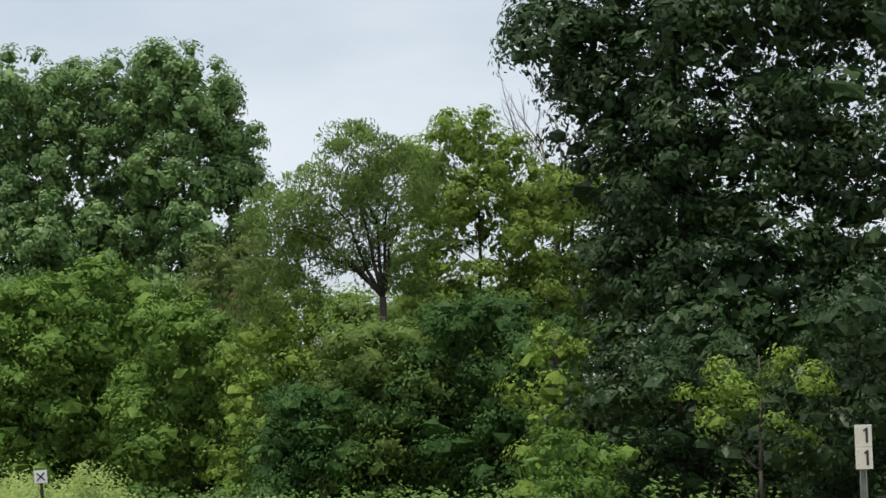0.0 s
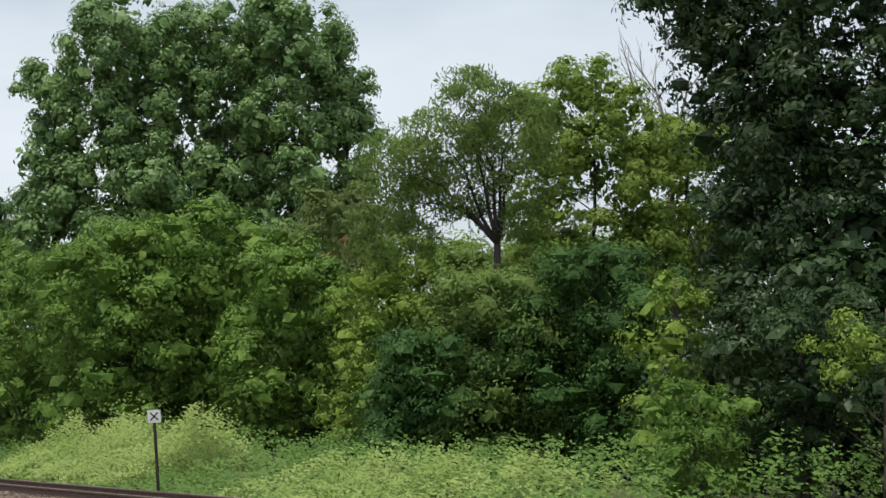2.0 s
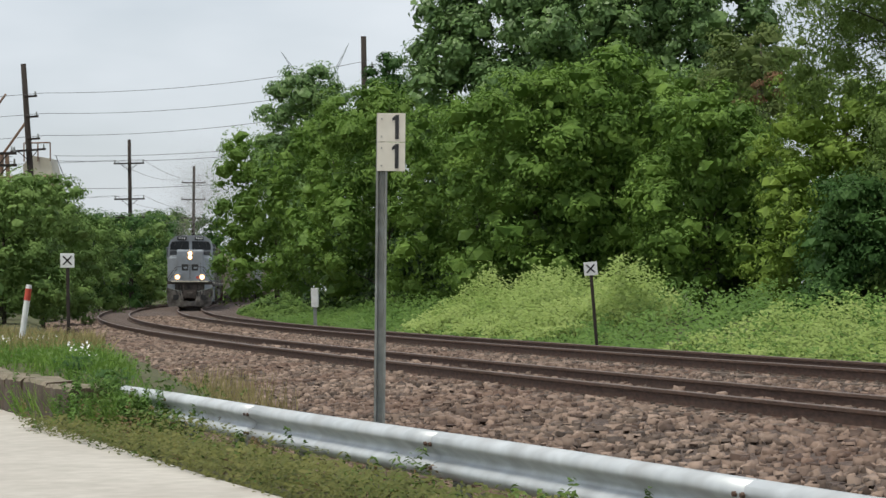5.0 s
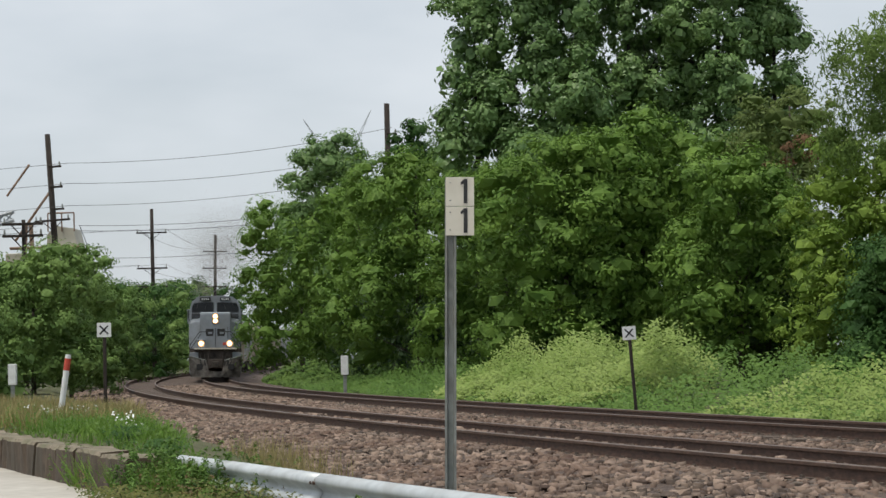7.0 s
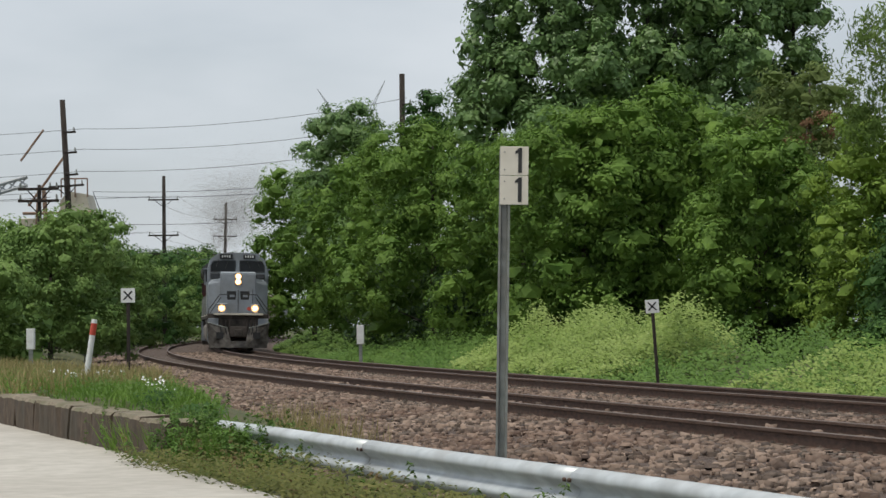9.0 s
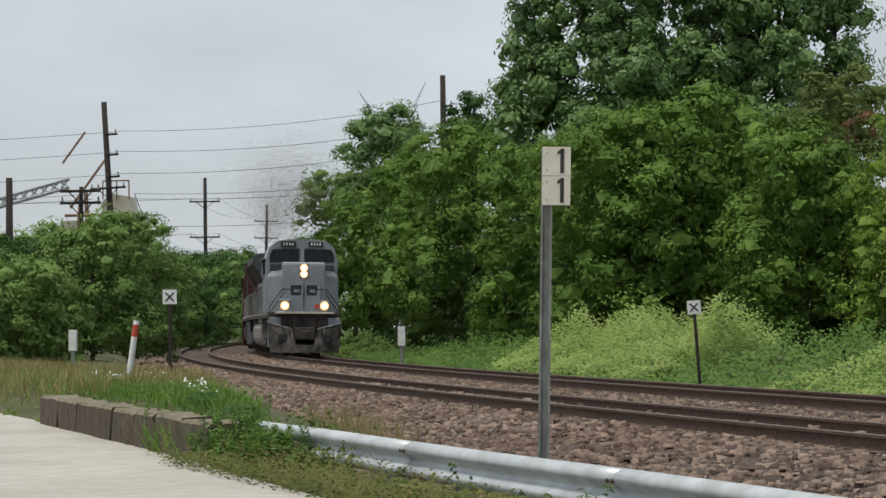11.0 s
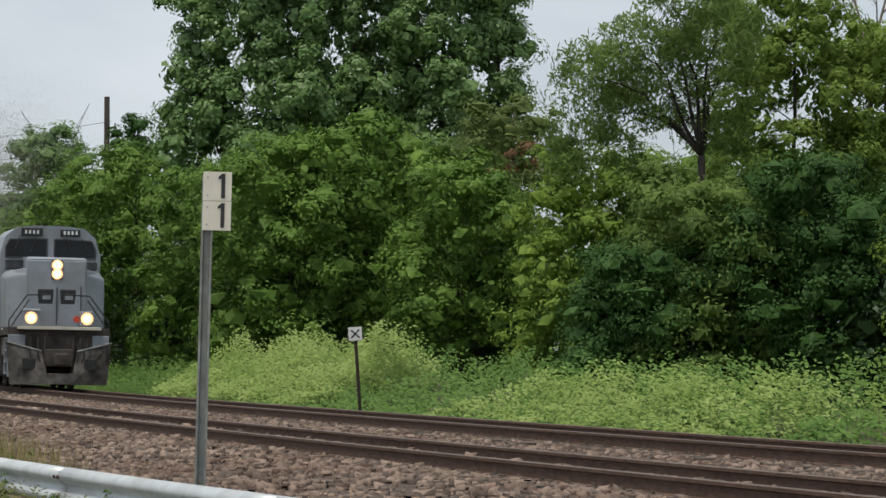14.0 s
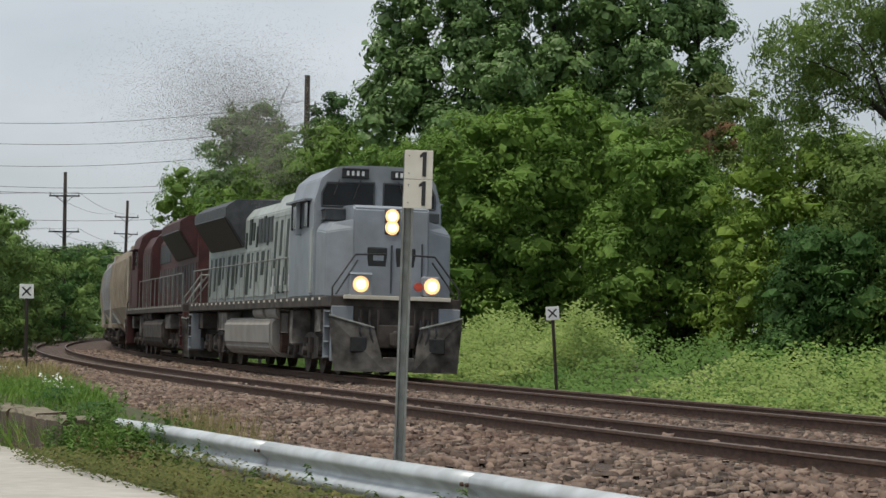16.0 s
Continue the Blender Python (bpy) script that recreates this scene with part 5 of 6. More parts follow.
def locomotive(label, paint, trim, tank, lit):
    """A six-axle diesel locomotive; x points forward, the rails' top is z = 0."""
    t = new("locomotive")
    tagged(t, label, "locomotive")
    L = 11.55
    bm = bmesh.new()
    box(bm, -L, L, -1.5, 1.5, 1.56, 1.80, bevel=0.02)
    part("frame", bm, M_UNDER, t)
    # added black filler: blocks see-through and stands in for the dark underside
    bm = bmesh.new()
    box(bm, -L + 0.3, L - 0.3, -0.95, 0.95, 0.85, 1.56, bevel=0.03)
    part("underframe", bm, M_BLACK, t)
    for sy in (1, -1):
        for k in range(26):
            bm = bmesh.new()
            box(bm, -10.9 + k * 0.84, -10.68 + k * 0.84, min(sy * 1.49, sy * 1.506), max(sy * 1.49, sy * 1.506), 1.72, 1.78)
            part("sill_mark", bm, M_PLATE, t)
        for k, (x0, x1, z0, z1) in enumerate(((-6.0, -4.2, 1.0, 1.5), (4.5, 5.6, 0.95, 1.45), (9.2, 9.9, 1.0, 1.5), (-9.9, -9.0, 1.05, 1.5), (5.9, 6.3, 0.7, 1.5))):
            bm = bmesh.new()
            box(bm, x0, x1, sy * 1.0, sy * 1.36, z0, z1, bevel=0.04)
            part("equipment_case", bm, M_UNDER if k % 2 else M_PILOT, t)
    for sx in (1, -1):
        bm = bmesh.new()
        box(bm, sx * L, sx * (L + 0.16), -1.22, 1.22, 1.74, 1.83, bevel=0.01)
        part("step_edge", bm, M_YELLOW, t, "pale yellow edge strip")
        bm = bmesh.new()
        box(bm, sx * (L - 0.12), sx * (L - 0.02), -1.48, 1.48, 0.75, 1.60, bevel=0.02)
        part("pilot", bm, M_UNDER, t)
        for sy in (1, -1):
            bm = bmesh.new()
            box(bm, min(sx * (L - 0.1), sx * (L + 0.04)), max(sx * (L - 0.1), sx * (L + 0.04)), min(sy * 0.98, sy * 1.48), max(sy * 0.98, sy * 1.48), 0.34, 1.58, bevel=0.02)
            part("step_plate", bm, paint, t, "dusty pale grey step plate")
            for k in range(3):
                bm = bmesh.new()
                tube(bm, (sx * (L + 0.03), sy * (0.42 + k * 0.2), 0.45), (sx * (L + 0.10), sy * (0.42 + k * 0.2), 1.5), 0.03, 0.03, 6)
                part("pilot_bar", bm, M_UNDER, t)
        # plough, a shallow wedge with two wings
        bm = bmesh.new()
        for sy in (1, -1):
            vs = [bm.verts.new(c) for c in ((sx * (L + 0.46), 0.30 * sy, 0.13), (sx * (L + 0.12), 1.42 * sy, 0.13), (sx * (L + 0.04), 1.54 * sy, 1.36), (sx * (L + 0.16), 0.52 * sy, 1.10))]
            f = bm.faces.new(vs)
            bmesh.ops.solidify(bm, geom=[f], thickness=0.03)
        bmesh.ops.recalc_face_normals(bm, faces=bm.faces)
        plough = part("plough", bm, M_PILOT, t, "dusty grey snow plough")
        bm = bmesh.new()
        box(bm, min(sx * (L + 0.34), sx * (L + 0.40)), max(sx * (L + 0.34), sx * (L + 0.40)), -0.36, 0.36, 0.14, 0.46, bevel=0.02)
        part("plough_plate", bm, M_PILOT, plough)
        for sy in (1, -1):
            # solid block; its black stands in for the shade inside an opening
            bm = bmesh.new()
            box(bm, min(sx * (L + 0.20), sx * (L + 0.30)), max(sx * (L + 0.20), sx * (L + 0.30)), min(sy * 0.72, sy * 1.08), max(sy * 0.72, sy * 1.08), 0.56, 0.90, bevel=0.02)
            part("step_recess", bm, M_BLACK, plough, "black block painted as a shaded step opening")
            bm = bmesh.new()
            tube(bm, (sx * (L + 0.05), 1.54 * sy, 1.37), (sx * (L + 0.17), 0.52 * sy, 1.11), 0.028, 0.028, 6)
            part("plough_rim", bm, M_POST, plough)
        bm = bmesh.new()
        box(bm, sx * L, sx * (L + 0.55), -0.16, 0.16, 0.72, 1.0, bevel=0.03)
        box(bm, sx * (L + 0.5), sx * (L + 0.86), -0.2, 0.2, 0.68, 1.05, bevel=0.06)
        box(bm, sx * L, sx * (L + 0.10), -0.42, 0.42, 0.66, 1.18, bevel=0.03)
        part("coupler", bm, M_UNDER, t)
        for y in (-0.85, -0.62, 0.55, 0.72, 0.9):
            bm = bmesh.new()
            tube(bm, (sx * (L + 0.05), y, 1.32), (sx * (L + 0.20), y, 1.0), 0.03, 0.03, 6)
            tube(bm, (sx * (L + 0.20), y, 1.0), (sx * (L + 0.26), y * 0.8, 0.55), 0.03, 0.03, 6)
            part("brake_hose", bm, M_BLACK, t)
        for sy in (1, -1):
            bm = bmesh.new()
            for k in range(4):
                box(bm, sx * (L - 0.75), sx * (L - 0.12), sy * 1.22, sy * 1.5, 0.42 + k * 0.34, 0.46 + k * 0.34)
            box(bm, sx * (L - 0.80), sx * (L - 0.75), sy * 1.2, sy * 1.5, 0.40, 1.5)
            part("step", bm, paint, t)
            bm = bmesh.new()
            tube(bm, (sx * (L - 0.05), sy * 1.46, 1.1), (sx * (L - 0.05), sy * 1.46, 2.0), 0.022, 0.022, 6)
            tube(bm, (sx * (L - 0.05), sy * 1.46, 2.0), (sx * (L - 0.25), sy * 0.92, 2.75), 0.022, 0.022, 6)
            tube(bm, (sx * (L - 0.05), sy * 1.38, 1.84), (sx * (L - 0.25), sy * 0.86, 2.62), 0.022, 0.022, 6)
            tube(bm, (sx * (L - 0.25), sy * 0.92, 2.75), (sx * (L - 0.3), sy * 0.2, 2.78), 0.022, 0.022, 6)
            part("grab_iron", bm, M_BLACK if sx > 0 else M_POST, t)

    # nose: a raised middle with lower cheeks
    bm = bmesh.new()
    prism(bm, [(9.2, 1.80), (L - 0.62, 1.80), (L - 0.72, 3.82), (L - 0.86, 3.90), (9.2, 3.94)], "y", -0.88, 0.88)
    bmesh.ops.bevel(bm, geom=[e for e in bm.edges], offset=0.04, segments=2, affect="EDGES")
    nose = part("nose", bm, paint, t)
    for sy in (1, -1):
        bm = bmesh.new()
        vs = []
        for z, fx, bx, o, i in ((1.80, L - 0.64, 9.2, 1.46, 0.86), (3.36, L - 0.72, 9.2, 1.46, 0.86), (3.58, L - 0.76, 9.2, 1.30, 0.86)):
            vs.append([bm.verts.new(c) for c in ((bx, i * sy, z), (fx, i * sy, z), (fx - 0.28, o * sy, z - (0.10 if z > 3 else 0)), (bx, o * sy, z))])
        for a, b in zip(vs, vs[1:]):
            for k in range(4):
                bm.faces.new((a[k], a[(k + 1) % 4], b[(k + 1) % 4], b[k]))
        bm.faces.new(vs[0][::-1]), bm.faces.new(vs[-1])
        bmesh.ops.recalc_face_normals(bm, faces=bm.faces)
        bmesh.ops.bevel(bm, geom=[e for e in bm.edges], offset=0.025, segments=2, affect="EDGES")
        part("cheek", bm, paint, t)
        bm = bmesh.new()
        box(bm, 9.22, 9.9, sy * 0.92, sy * 1.34, 3.58, 3.82, bevel=0.03)
        part("equipment_box", bm, trim, t)
    bm = bmesh.new()
    box(bm, L - 0.66, L - 0.615, -0.016, 0.016, 1.9, 3.0)
    part("door_seam", bm, trim, nose)
    bm = bmesh.new()
    box(bm, L - 0.665, L - 0.615, 0.70, 0.725, 1.9, 3.05)
    part("door_seam", bm, trim, nose)
    # mark on the nose: plain dark blocks
    if lit:
        for y0, y1 in ((-0.56, -0.10), (0.10, 0.56)):
            bm = bmesh.new()
            box(bm, L - 0.69, L - 0.655, y0, y1, 2.48, 2.94, bevel=0.03)
            block = part("mark", bm, M_BLACK, nose, "dark painted block")
            bm = bmesh.new()
            box(bm, L - 0.655, L - 0.648, y0 + 0.14, y1 - 0.08, 2.64, 2.76)
            part("mark_gap", bm, paint, block)
    # cab with chamfered roof
    bm = bmesh.new()
    out = [(-1.5, 1.80), (1.5, 1.80), (1.52, 3.98), (1.36, 4.56), (1.02, 4.84), (0.5, 4.90), (-0.5, 4.90), (-1.02, 4.84), (-1.36, 4.56), (-1.52, 3.98)]
    rows = [[bm.verts.new((x + (0.12 if z < 3.5 and front else 0.0), y, z)) for y, z in out] for x, front in ((6.2, False), (9.32, True))]
    for k in range(len(out)):
        bm.faces.new((rows[0][k], rows[0][(k + 1) % len(out)], rows[1][(k + 1) % len(out)], rows[1][k]))
    bm.faces.new(rows[0][::-1]), bm.faces.new(rows[1])
    bmesh.ops.recalc_face_normals(bm, faces=bm.faces)
    bmesh.ops.bevel(bm, geom=[e for e in bm.edges], offset=0.03, segments=2, affect="EDGES")
    cab = part("cab", bm, paint, t)
    for sy in (1, -1):
        bm = bmesh.new()
        prism(bm, [(sy * 0.13, 3.94), (sy * 1.33, 3.94), (sy * 1.33, 4.22), (sy * 1.22, 4.44), (sy * 0.13, 4.48)], "x", 9.30, 9.352)
        pane = part("windscreen", bm, M_GLASS, cab, "dark windscreen")
        bm = bmesh.new()
        for a, b in (((0.11, 3.92), (1.35, 3.92)), ((1.35, 3.92), (1.35, 4.23)), ((1.35, 4.23), (1.23, 4.47)), ((1.23, 4.47), (0.11, 4.50)), ((0.11, 4.50), (0.11, 3.92))):
            tube(bm, (9.35, sy * a[0], a[1]), (9.35, sy * b[0], b[1]), 0.022, 0.022, 6)
        part("gasket", bm, trim, pane)
        bm = bmesh.new()
        tube(bm, (9.40, sy * 0.45, 4.54), (9.40, sy * 0.62, 4.10), 0.014, 0.014, 5)
        part("wiper", bm, M_BLACK, cab)
        bm = bmesh.new()
        tube(bm, (9.38, sy * 0.95, 4.54), (9.40, sy * 1.08, 4.18), 0.014, 0.014, 5)
        part("wiper", bm, M_BLACK, cab)
        bm = bmesh.new()
        box(bm, 9.22, 9.40, sy * 0.28, sy * 0.88, 4.60, 4.80, bevel=0.02)
        nb = part("number_board", bm, M_BLACK, cab, "black number board")
        for k in range(4):
            bm = bmesh.new()
            box(bm, 9.40, 9.408, sy * (0.37 + k * 0.12), sy * (0.43 + k * 0.12), 4.645, 4.755)
            part("number_bar", bm, M_WHITE, nb)
        for x0, x1, z0, z1 in ((6.6, 7.5, 3.45, 4.02), (7.75, 8.7, 3.45, 4.05)):
            bm = bmesh.new()
            box(bm, x0, x1, sy * 1.50, sy * 1.545, z0, z1, bevel=0.02)
            part("side_window", bm, M_GLASS, cab, "dark side window")
        bm = bmesh.new()
        box(bm, 7.6, 7.72, sy * 1.52, sy * 1.62, 3.3, 4.1, bevel=0.02)
        box(bm, 6.4, 8.9, sy * 1.44, sy * 1.66, 4.06, 4.10, bevel=0.01)
        part("window_awning", bm, paint, cab)
        bm = bmesh.new()
        box(bm, 8.95, 9.25, sy * 1.5, sy * 1.53, 1.9, 3.4, bevel=0.01)
        part("cab_door", bm, M_HOOD if lit else paint, cab)
        # lamps on the deck
        bm = bmesh.new()
        box(bm, L - 0.35, L - 0.02, sy * 0.62, sy * 1.02, 1.84, 2.30, bevel=0.05)
        part("lamp_housing", bm, paint, t)
        bm = bmesh.new()
        tube(bm, (L - 0.02, sy * 0.82, 2.08), (L + 0.012, sy * 0.82, 2.08), 0.105, 0.10, 16)
        lamp = part("ditch_lamp", bm, M_LAMPROUND if lit else M_GLASS, t, "bright round lamp")
        bm = bmesh.new()
        tube(bm, (L - 0.03, sy * 0.82, 2.08), (L - 0.008, sy * 0.82, 2.08), 0.185, 0.18, 20)
        part("reflector", bm, M_LAMP_GLARE if lit else trim, lamp, "lamp rim disc, warm glare painted in where lit")
    bm = bmesh.new()
    tube(bm, (L - 0.14, 0.52, 2.06), (L - 0.06, 0.52, 2.06), 0.10, 0.10, 12)
    part("marker_light", bm, M_RED, t, "red marker light")
    bm = bmesh.new()
    box(bm, L - 0.78, L - 0.66, -0.17, 0.17, 3.24, 3.82, bevel=0.03)
    hl = part("headlight_housing", bm, trim, nose)
    # discs behind the headlights that imitate their glare when lit
    bm = bmesh.new()
    for z in (3.40, 3.66):
        tube(bm, (L - 0.664, 0, z), (L - 0.652, 0, z), 0.165, 0.16, 20)
    part("reflector", bm, M_LAMP_GLARE if lit else trim, hl, "lamp rim disc, warm glare painted in where lit")
    for z in (3.40, 3.66):
        bm = bmesh.new()
        tube(bm, (L - 0.66, 0, z), (L - 0.64, 0, z), 0.10, 0.095, 16)
        part("headlight", bm, M_LAMP if lit else M_GLASS, hl, "bright round lamp")
    bm = bmesh.new()
    tube(bm, (8.6, 0.3, 4.76), (8.6, 0.3, 5.0), 0.03, 0.02, 6)
    part("aerial", bm, trim, cab)
    bm = bmesh.new()
    tube(bm, (7.6, -0.4, 4.76), (7.6, -0.4, 4.9), 0.09, 0.07, 8)
    part("beacon", bm, trim, cab)

    # engine hood, its doors and the flared radiator
    bm = bmesh.new()
    prism(bm, [(-0.98, 1.80), (0.98, 1.80), (0.98, 4.15), (0.75, 4.45), (-0.75, 4.45), (-0.98, 4.15)], "x", -11.0, 6.22)
    bmesh.ops.bevel(bm, geom=[e for e in bm.edges], offset=0.03, segments=2, affect="EDGES")
    hood = part("hood", bm, M_HOOD if lit else paint, t)
    bm = bmesh.new()
    prism(bm, [(-1.30, 1.80), (1.30, 1.80), (1.30, 4.05), (1.05, 4.5), (-1.05, 4.5), (-1.30, 4.05)], "x", 2.6, 6.2)
    bmesh.ops.bevel(bm, geom=[e for e in bm.edges], offset=0.03, segments=2, affect="EDGES")
    part("blower_housing", bm, M_HOOD if lit else paint, t)
    for sy in (1, -1):
        for k in range(15):
            x0 = -10.6 + k * 0.86
            bm = bmesh.new()
            box(bm, x0, x0 + 0.74, sy * 0.975, sy * 1.005, 1.95, 3.2, bevel=0.01)
            d = part("hood_door", bm, M_HOOD if lit else paint, hood)
            bm = bmesh.new()
            slash(bm, x0 + 0.06, 0.22 + 0.14 * ((k * 7) % 3), 2.0 + 0.17 * ((k * 5) % 4), 3.16 - 0.2 * ((k * 3) % 3), sy, 1.0, 1.014)
            part("stripe", bm, M_STREAK if lit else trim, d)
        for k in range(4):
            x0 = 2.75 + k * 0.86
            bm = bmesh.new()
            box(bm, x0, x0 + 0.78, sy * 1.295, sy * 1.325, 2.0, 3.9, bevel=0.012)
            d = part("side_panel", bm, M_HOOD if lit else paint, t)
            bm = bmesh.new()
            slash(bm, x0 + 0.06, 0.30, 2.6 + 0.3 * (k % 2), 3.8 - 0.25 * ((k * 3) % 3), sy, 1.32, 1.334)
            part("stripe", bm, M_STREAK if lit else trim, d)
        for k in range(7):
            bm = bmesh.new()
            x0 = -1.6 + k * 0.58
            box(bm, x0, x0 + 0.48, sy * 0.97, sy * 1.0, 3.4, 4.05, bevel=0.01)
            part("grille", bm, trim, hood)
        if lit:
            for k in range(9):
                bm = bmesh.new()
                x0 = 2.7 + k * 0.38
                slash(bm, x0, 0.14 + 0.05 * (k % 3), 1.95 + (k % 2) * 0.2, 2.4 + (k % 3) * 0.2, sy, 1.30, 1.338)
                part("stripe", bm, M_STREAK if k % 3 else M_WHITE, t)
            for k in range(16):
                bm = bmesh.new()
                x0 = -3.8 + k * 0.6
                slash(bm, x0, 0.18 + 0.1 * (k * 5 % 3), 3.3 + 0.1 * (k % 3), 3.75 + 0.12 * (k * 7 % 4), sy, 0.975, 1.012)
                part("stripe", bm, M_STREAK, hood)
        handrail(t, -10.9, 5.7, sy * 1.46, 1.8, 2.8, 1.66, M_POST)
    bm = bmesh.new()
    prism(bm, [(-1.0, 3.35), (1.0, 3.35), (1.56, 4.22), (1.56, 4.50), (1.25, 4.72), (-1.25, 4.72), (-1.56, 4.50), (-1.56, 4.22)], "x", -10.4, -4.0)
    bmesh.ops.bevel(bm, geom=[e for e in bm.edges], offset=0.03, segments=2, affect="EDGES")
    rad = part("radiator", bm, trim if lit else paint, t, "dark flared radiator housing" if lit else "")
    for sy in (1, -1):
        bm = bmesh.new()
        prism(bm, [(sy * 1.03, 3.42), (sy * 1.56, 4.24), (sy * 1.58, 4.20), (sy * 1.05, 3.38)], "x", -10.2, -4.2)
        part("radiator_grille", bm, M_BLACK, rad)
    bm = bmesh.new()
    for x in (-9.2, -7.2, -5.2):
        tube(bm, (x, 0, 4.70), (x, 0, 4.78), 0.75, 0.72, 20)
    part("fan", bm, trim, rad)
    bm = bmesh.new()
    box(bm, 0.4, 1.7, -0.3, 0.3, 4.4, 4.72, bevel=0.03)
    part("exhaust_stack", bm, trim, hood)
    bm = bmesh.new()
    box(bm, 2.9, 5.6, -0.8, 0.8, 4.45, 4.66, bevel=0.05)
    part("brake_hatch", bm, trim, hood)

    # below the frame
    bm = bmesh.new()
    prism(bm, [(-1.1, 0.32), (1.1, 0.32), (1.34, 0.42), (1.46, 0.62), (1.48, 1.22), (1.38, 1.34), (-1.38, 1.34), (-1.48, 1.22), (-1.46, 0.62), (-1.34, 0.42)], "x", -4.2, 3.4)
    bmesh.ops.bevel(bm, geom=[e for e in bm.edges], offset=0.07, segments=3, affect="EDGES")
    part("fuel_tank", bm, tank, t, smooth=False)
    for x in (3.42, -4.35):
        bm = bmesh.new()
        box(bm, x, x + 0.12, -1.2, 1.2, 0.45, 1.28, bevel=0.04)
        part("tank_end", bm, M_RAIL, t, "rust-brown tank end plate")
    for sy in (1, -1):
        for x0, x1 in ((0.4, 2.1), (2.4, 4.1)):
            bm = bmesh.new()
            tube(bm, (x0, sy * 1.22, 1.50), (x1, sy * 1.22, 1.50), 0.22, 0.22, 16)
            bmesh.ops.bevel(bm, geom=[e for e in bm.edges if len(e.link_faces) == 2 and max(len(f.verts) for f in e.link_faces) > 4], offset=0.05, segments=2, affect="EDGES")
            part("air_reservoir", bm, tank, t, smooth=False)
    truck(t, 7.2, 1.9, 3, 0.53, M_UNDER)
    truck(t, -7.2, 1.9, 3, 0.53, M_UNDER)
    return t


def hopper(paint, label):
    """A covered hopper wagon with bowed ribbed sides and slope sheets."""
    t = new("hopper_wagon")
    tagged(t, label, "railway wagon", group="covered hopper wagons")
    bm = bmesh.new()
    L = 7.6
    sec = [(-0.9, 1.1), (0.9, 1.1), (1.42, 1.9), (1.56, 2.9), (1.45, 3.9), (1.1, 4.4), (0.5, 4.6), (-0.5, 4.6), (-1.1, 4.4), (-1.45, 3.9), (-1.56, 2.9), (-1.42, 1.9)]
    prism(bm, sec, "x", -L + 0.9, L - 0.9)
    body = part("body", bm, paint, t)
    for sx in (1, -1):
        bm = bmesh.new()
        vs = [bm.verts.new(c) for c in ((sx * (L - 0.92), -1.40, 2.0), (sx * (L - 0.92), 1.40, 2.0), (sx * L, 1.42, 4.0), (sx * L, -1.42, 4.0))]
        f = bm.faces.new(vs)
        bmesh.ops.solidify(bm, geom=[f], thickness=0.06)
        box(bm, min(sx * (L - 1), sx * L), max(sx * (L - 1), sx * L), -1.3, 1.3, 4.0, 4.45, bevel=0.05)
        part("slope_sheet", bm, paint, t)
        for y in (-1.4, 1.4):
            bm = bmesh.new()
            tube(bm, (sx * L, y, 1.2), (sx * L, y, 4.0), 0.05, 0.05, 6)
            part("corner_post", bm, paint, t)
        bm = bmesh.new()
        for k in range(7):
            tube(bm, (sx * (L + 0.02), 0.95, 1.3 + k * 0.42), (sx * (L + 0.02), 1.4, 1.3 + k * 0.42), 0.02, 0.02, 5)
        part("ladder", bm, paint, t)
        bm = bmesh.new()
        box(bm, min(sx * (L - 1.6), sx * (L + 0.1)), max(sx * (L - 1.6), sx * (L + 0.1)), -1.45, 1.45, 0.98, 1.2, bevel=0.02)
        box(bm, min(sx * L, sx * (L + 0.75)), max(sx * L, sx * (L + 0.75)), -0.18, 0.18, 0.7, 1.0, bevel=0.04)
        part("end_platform", bm, M_TAN, t)
    for k in range(15):
        x = -L + 1.2 + k * (2 * L - 2.4) / 14
        for sy in (1, -1):
            bm = bmesh.new()
            for a, b in zip(sec[2:5], sec[3:6]):
                tube(bm, (x, sy * (a[0] + 0.01), a[1]), (x, sy * (b[0] + 0.01), b[1]), 0.045, 0.045, 4)
            part("rib", bm, paint, body)
    for k in range(3):
        bm = bmesh.new()
        x = -4.2 + 4.2 * k
        vs = [bm.verts.new(c) for c in ((x - 1.6, -1.2, 1.2), (x + 1.6, -1.2, 1.2), (x + 1.6, 1.2, 1.2), (x - 1.6, 1.2, 1.2), (x - 0.4, -0.5, 0.4), (x + 0.4, -0.5, 0.4), (x + 0.4, 0.5, 0.4), (x - 0.4, 0.5, 0.4))]
        for f in ((0, 1, 5, 4), (1, 2, 6, 5), (2, 3, 7, 6), (3, 0, 4, 7), (4, 5, 6, 7), (3, 2, 1, 0)):
            bm.faces.new([vs[i] for i in f])
        bmesh.ops.recalc_face_normals(bm, faces=bm.faces)
        part("hopper_bay", bm, paint, t)
    bm = bmesh.new()
    box(bm, -L + 0.6, L - 0.6, -0.35, 0.35, 4.66, 4.72, bevel=0.01)
    part("running_board", bm, M_POST, t)
    for sx in (1, -1):
        truck(t, sx * 5.9, 1.75, 2, 0.46, M_UNDER)
    return t




def front(t):
    """How far along the curve the train's front stands: it slows a little as it comes."""
    k = 16.0 - t
    return -1.85 - 9.3 * k - 0.08 * k * k + 1.9 * k / (k + 5.0)


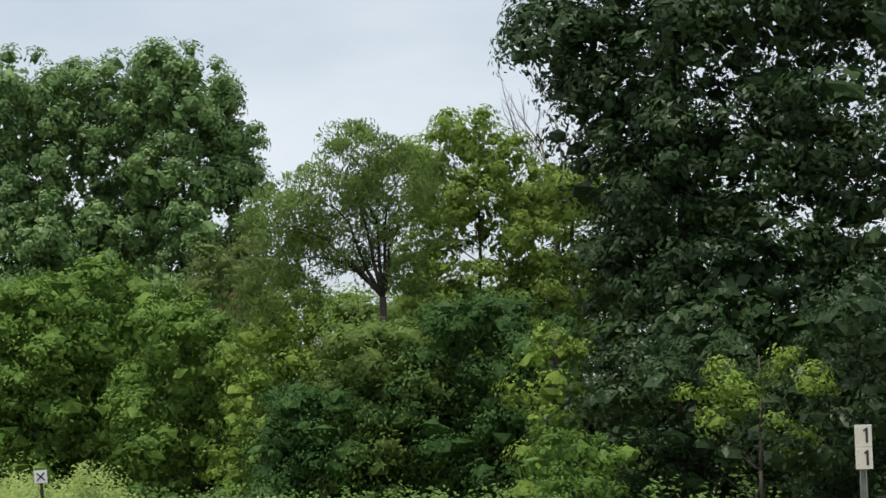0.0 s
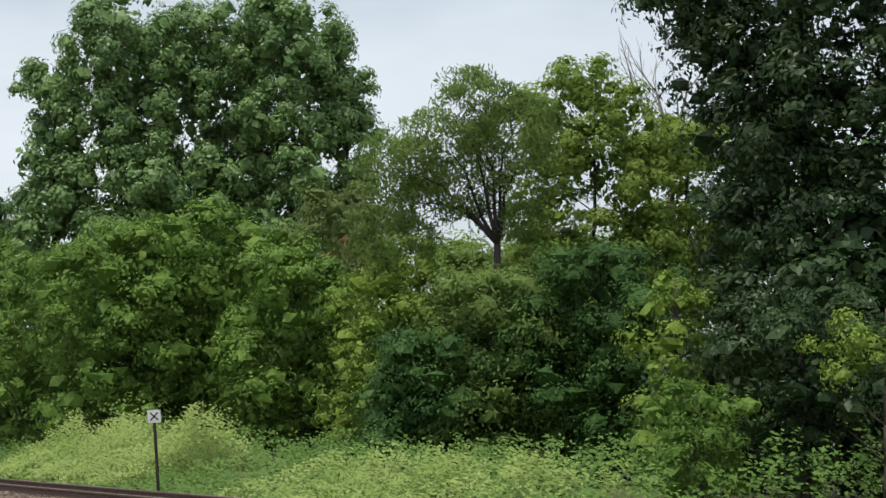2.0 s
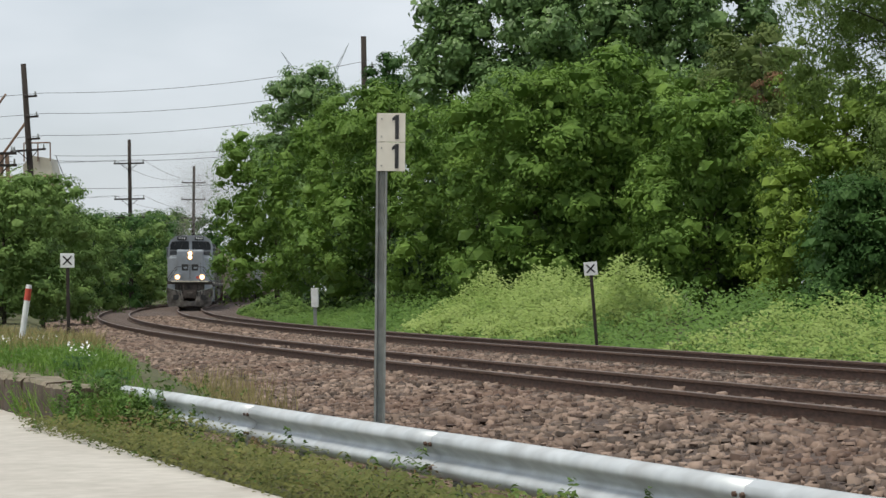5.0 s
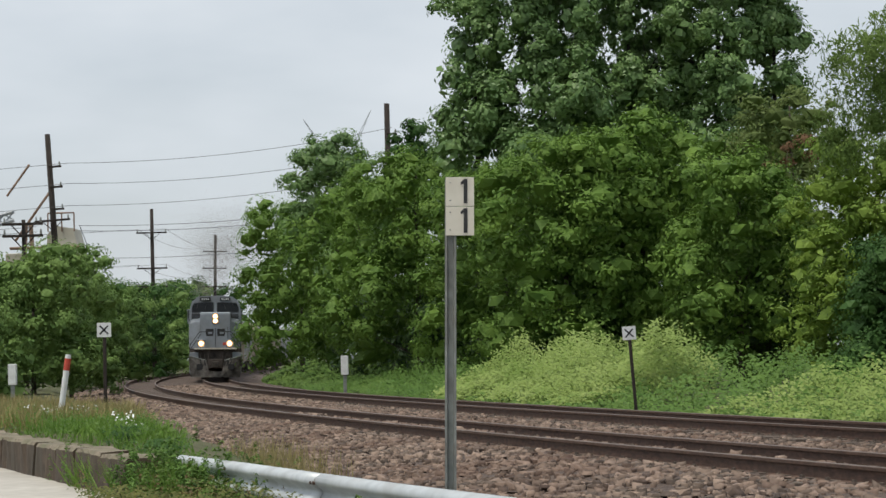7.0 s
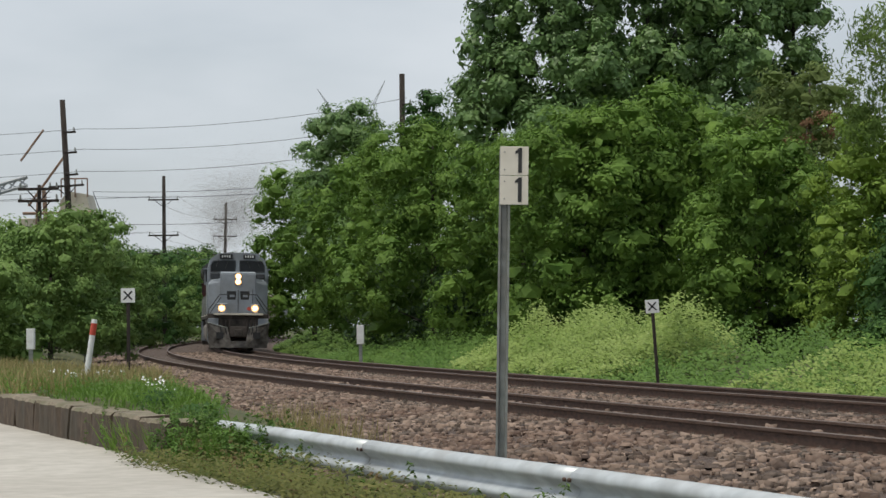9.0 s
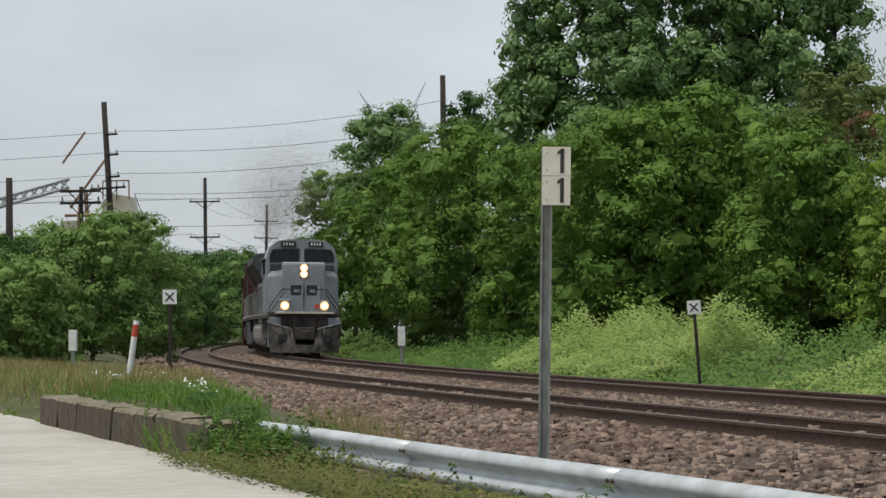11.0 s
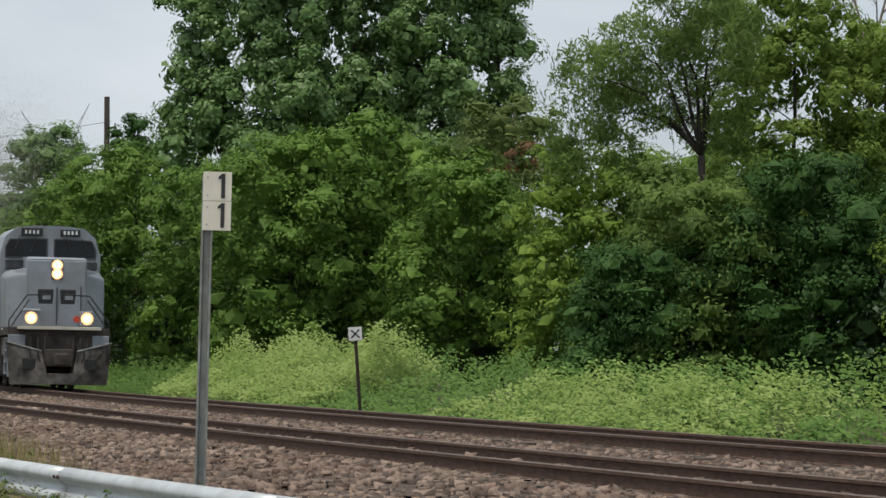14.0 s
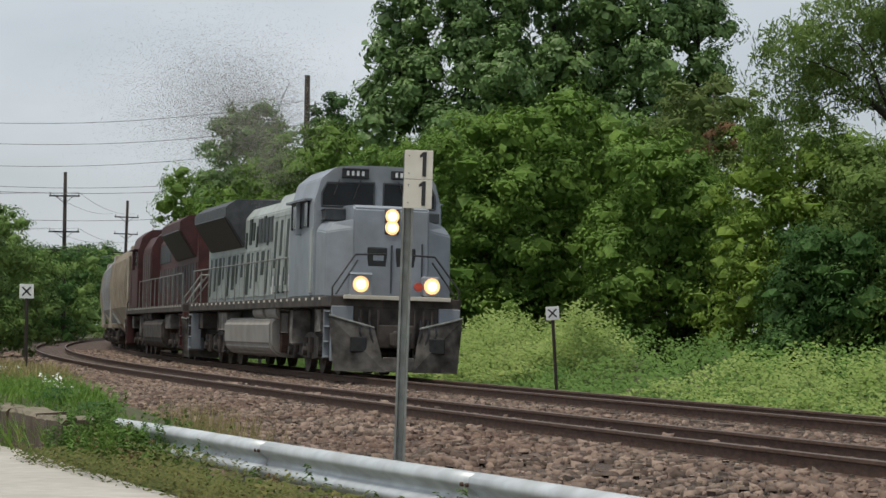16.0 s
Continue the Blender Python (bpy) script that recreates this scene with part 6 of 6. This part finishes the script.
train = []           # thing, distance of its middle behind the front, turned round
lead = locomotive("pale grey freight locomotive with bright headlamps", M_GREY, M_GREY_DARK, M_TANK, True)
train.append((lead, 12.3, False))
second = locomotive("faded maroon freight locomotive behind the first", M_MAROON, M_GREY_DARK, M_UNDER, False)
train.append((second, 36.9, True))
back = 36.9 + 12.3
tan_car = hopper(M_TAN, "tan covered hopper wagon with ribbed sides")
grey_car = hopper(M_GREYCAR, "grey covered hopper wagon with ribbed sides")
for i in range(6):
    car = tan_car if i == 0 else grey_car if i == 1 else None
    if car is None:
        source = tan_car if i % 2 == 0 else grey_car
        car = copy_thing(source, Matrix())
        for o in car.children:
            if o.name.startswith("wheelset"):
                AXLES.append((o, o.location.x, 0.46))
    train.append((car, back + 8.4 + i * 16.9, False))


# thin exhaust haze: very fine specks of soot in drifting puffs that widen as they rise
M_SOOT = bpy.data.materials.new("soot")
M_SOOT.use_nodes = True
sn = M_SOOT.node_tree.nodes
sn["Principled BSDF"].inputs["Base Color"].default_value = (0.26, 0.24, 0.22, 1)
sn["Principled BSDF"].inputs["Roughness"].default_value = 1.0
puffs = []
for i, (behind, up, wide, tall, n) in enumerate(((14, 5.6, 0.5, 0.6, 3500), (19, 6.7, 0.9, 0.9, 9000), (26, 7.8, 1.4, 1.2, 17000), (34, 9.0, 2.0, 1.5, 26000), (44, 10.4, 2.8, 1.9, 36000))):
    r = np.random.default_rng(700 + i)
    c = r.normal(0, 0.75, (n, 3)) * np.array([wide * 1.4, wide, tall])
    ob = mesh_part("exhaust_puff", quads_mesh("exhaust_puff", leaves(r, c, r.normal(0, 1, (n, 3)), 0.022, 0.9)), M_SOOT)
    tagged(ob, "thin grey-brown haze of diesel exhaust", "smoke", group="exhaust haze", kind="stuff")
    puffs.append((ob, behind, up))


def place(s, turned):
    p = along(s, 0.0, -0.01)
    return pose(p.x, p.y, p.z, 1.1 * (1 if not turned else -1) * -1, 0, heading(s) + (180 if turned else 0))


def motions():
    for ob, behind, turned in train:
        walk(ob, [(t, place(front(t) - behind, turned)) for t in [k * 0.5 for k in range(33)]])
    for i, (ob, behind, up) in enumerate(puffs):
        rows = []
        for k in range(33):
            p = along(front(k * 0.5) - behind, 0.6 - 0.5 * i, up + 0.25 * math.sin(k * 0.4 + i))
            rows.append((k * 0.5, pose(p.x, p.y, p.z, 0, 0, heading(front(k * 0.5) - behind) + 20 * math.sin(k * 0.15 + i))))
        walk(ob, rows)
    for ob, x, r in AXLES:
        way = -1 if ob.parent == second else 1
        walk(ob, [(k / 30, Matrix.Translation((x, 0, r)) @ Matrix.Rotation(way * (front(k / 30) - front(0)) / r, 4, "Y")) for k in range(481)])


motions()
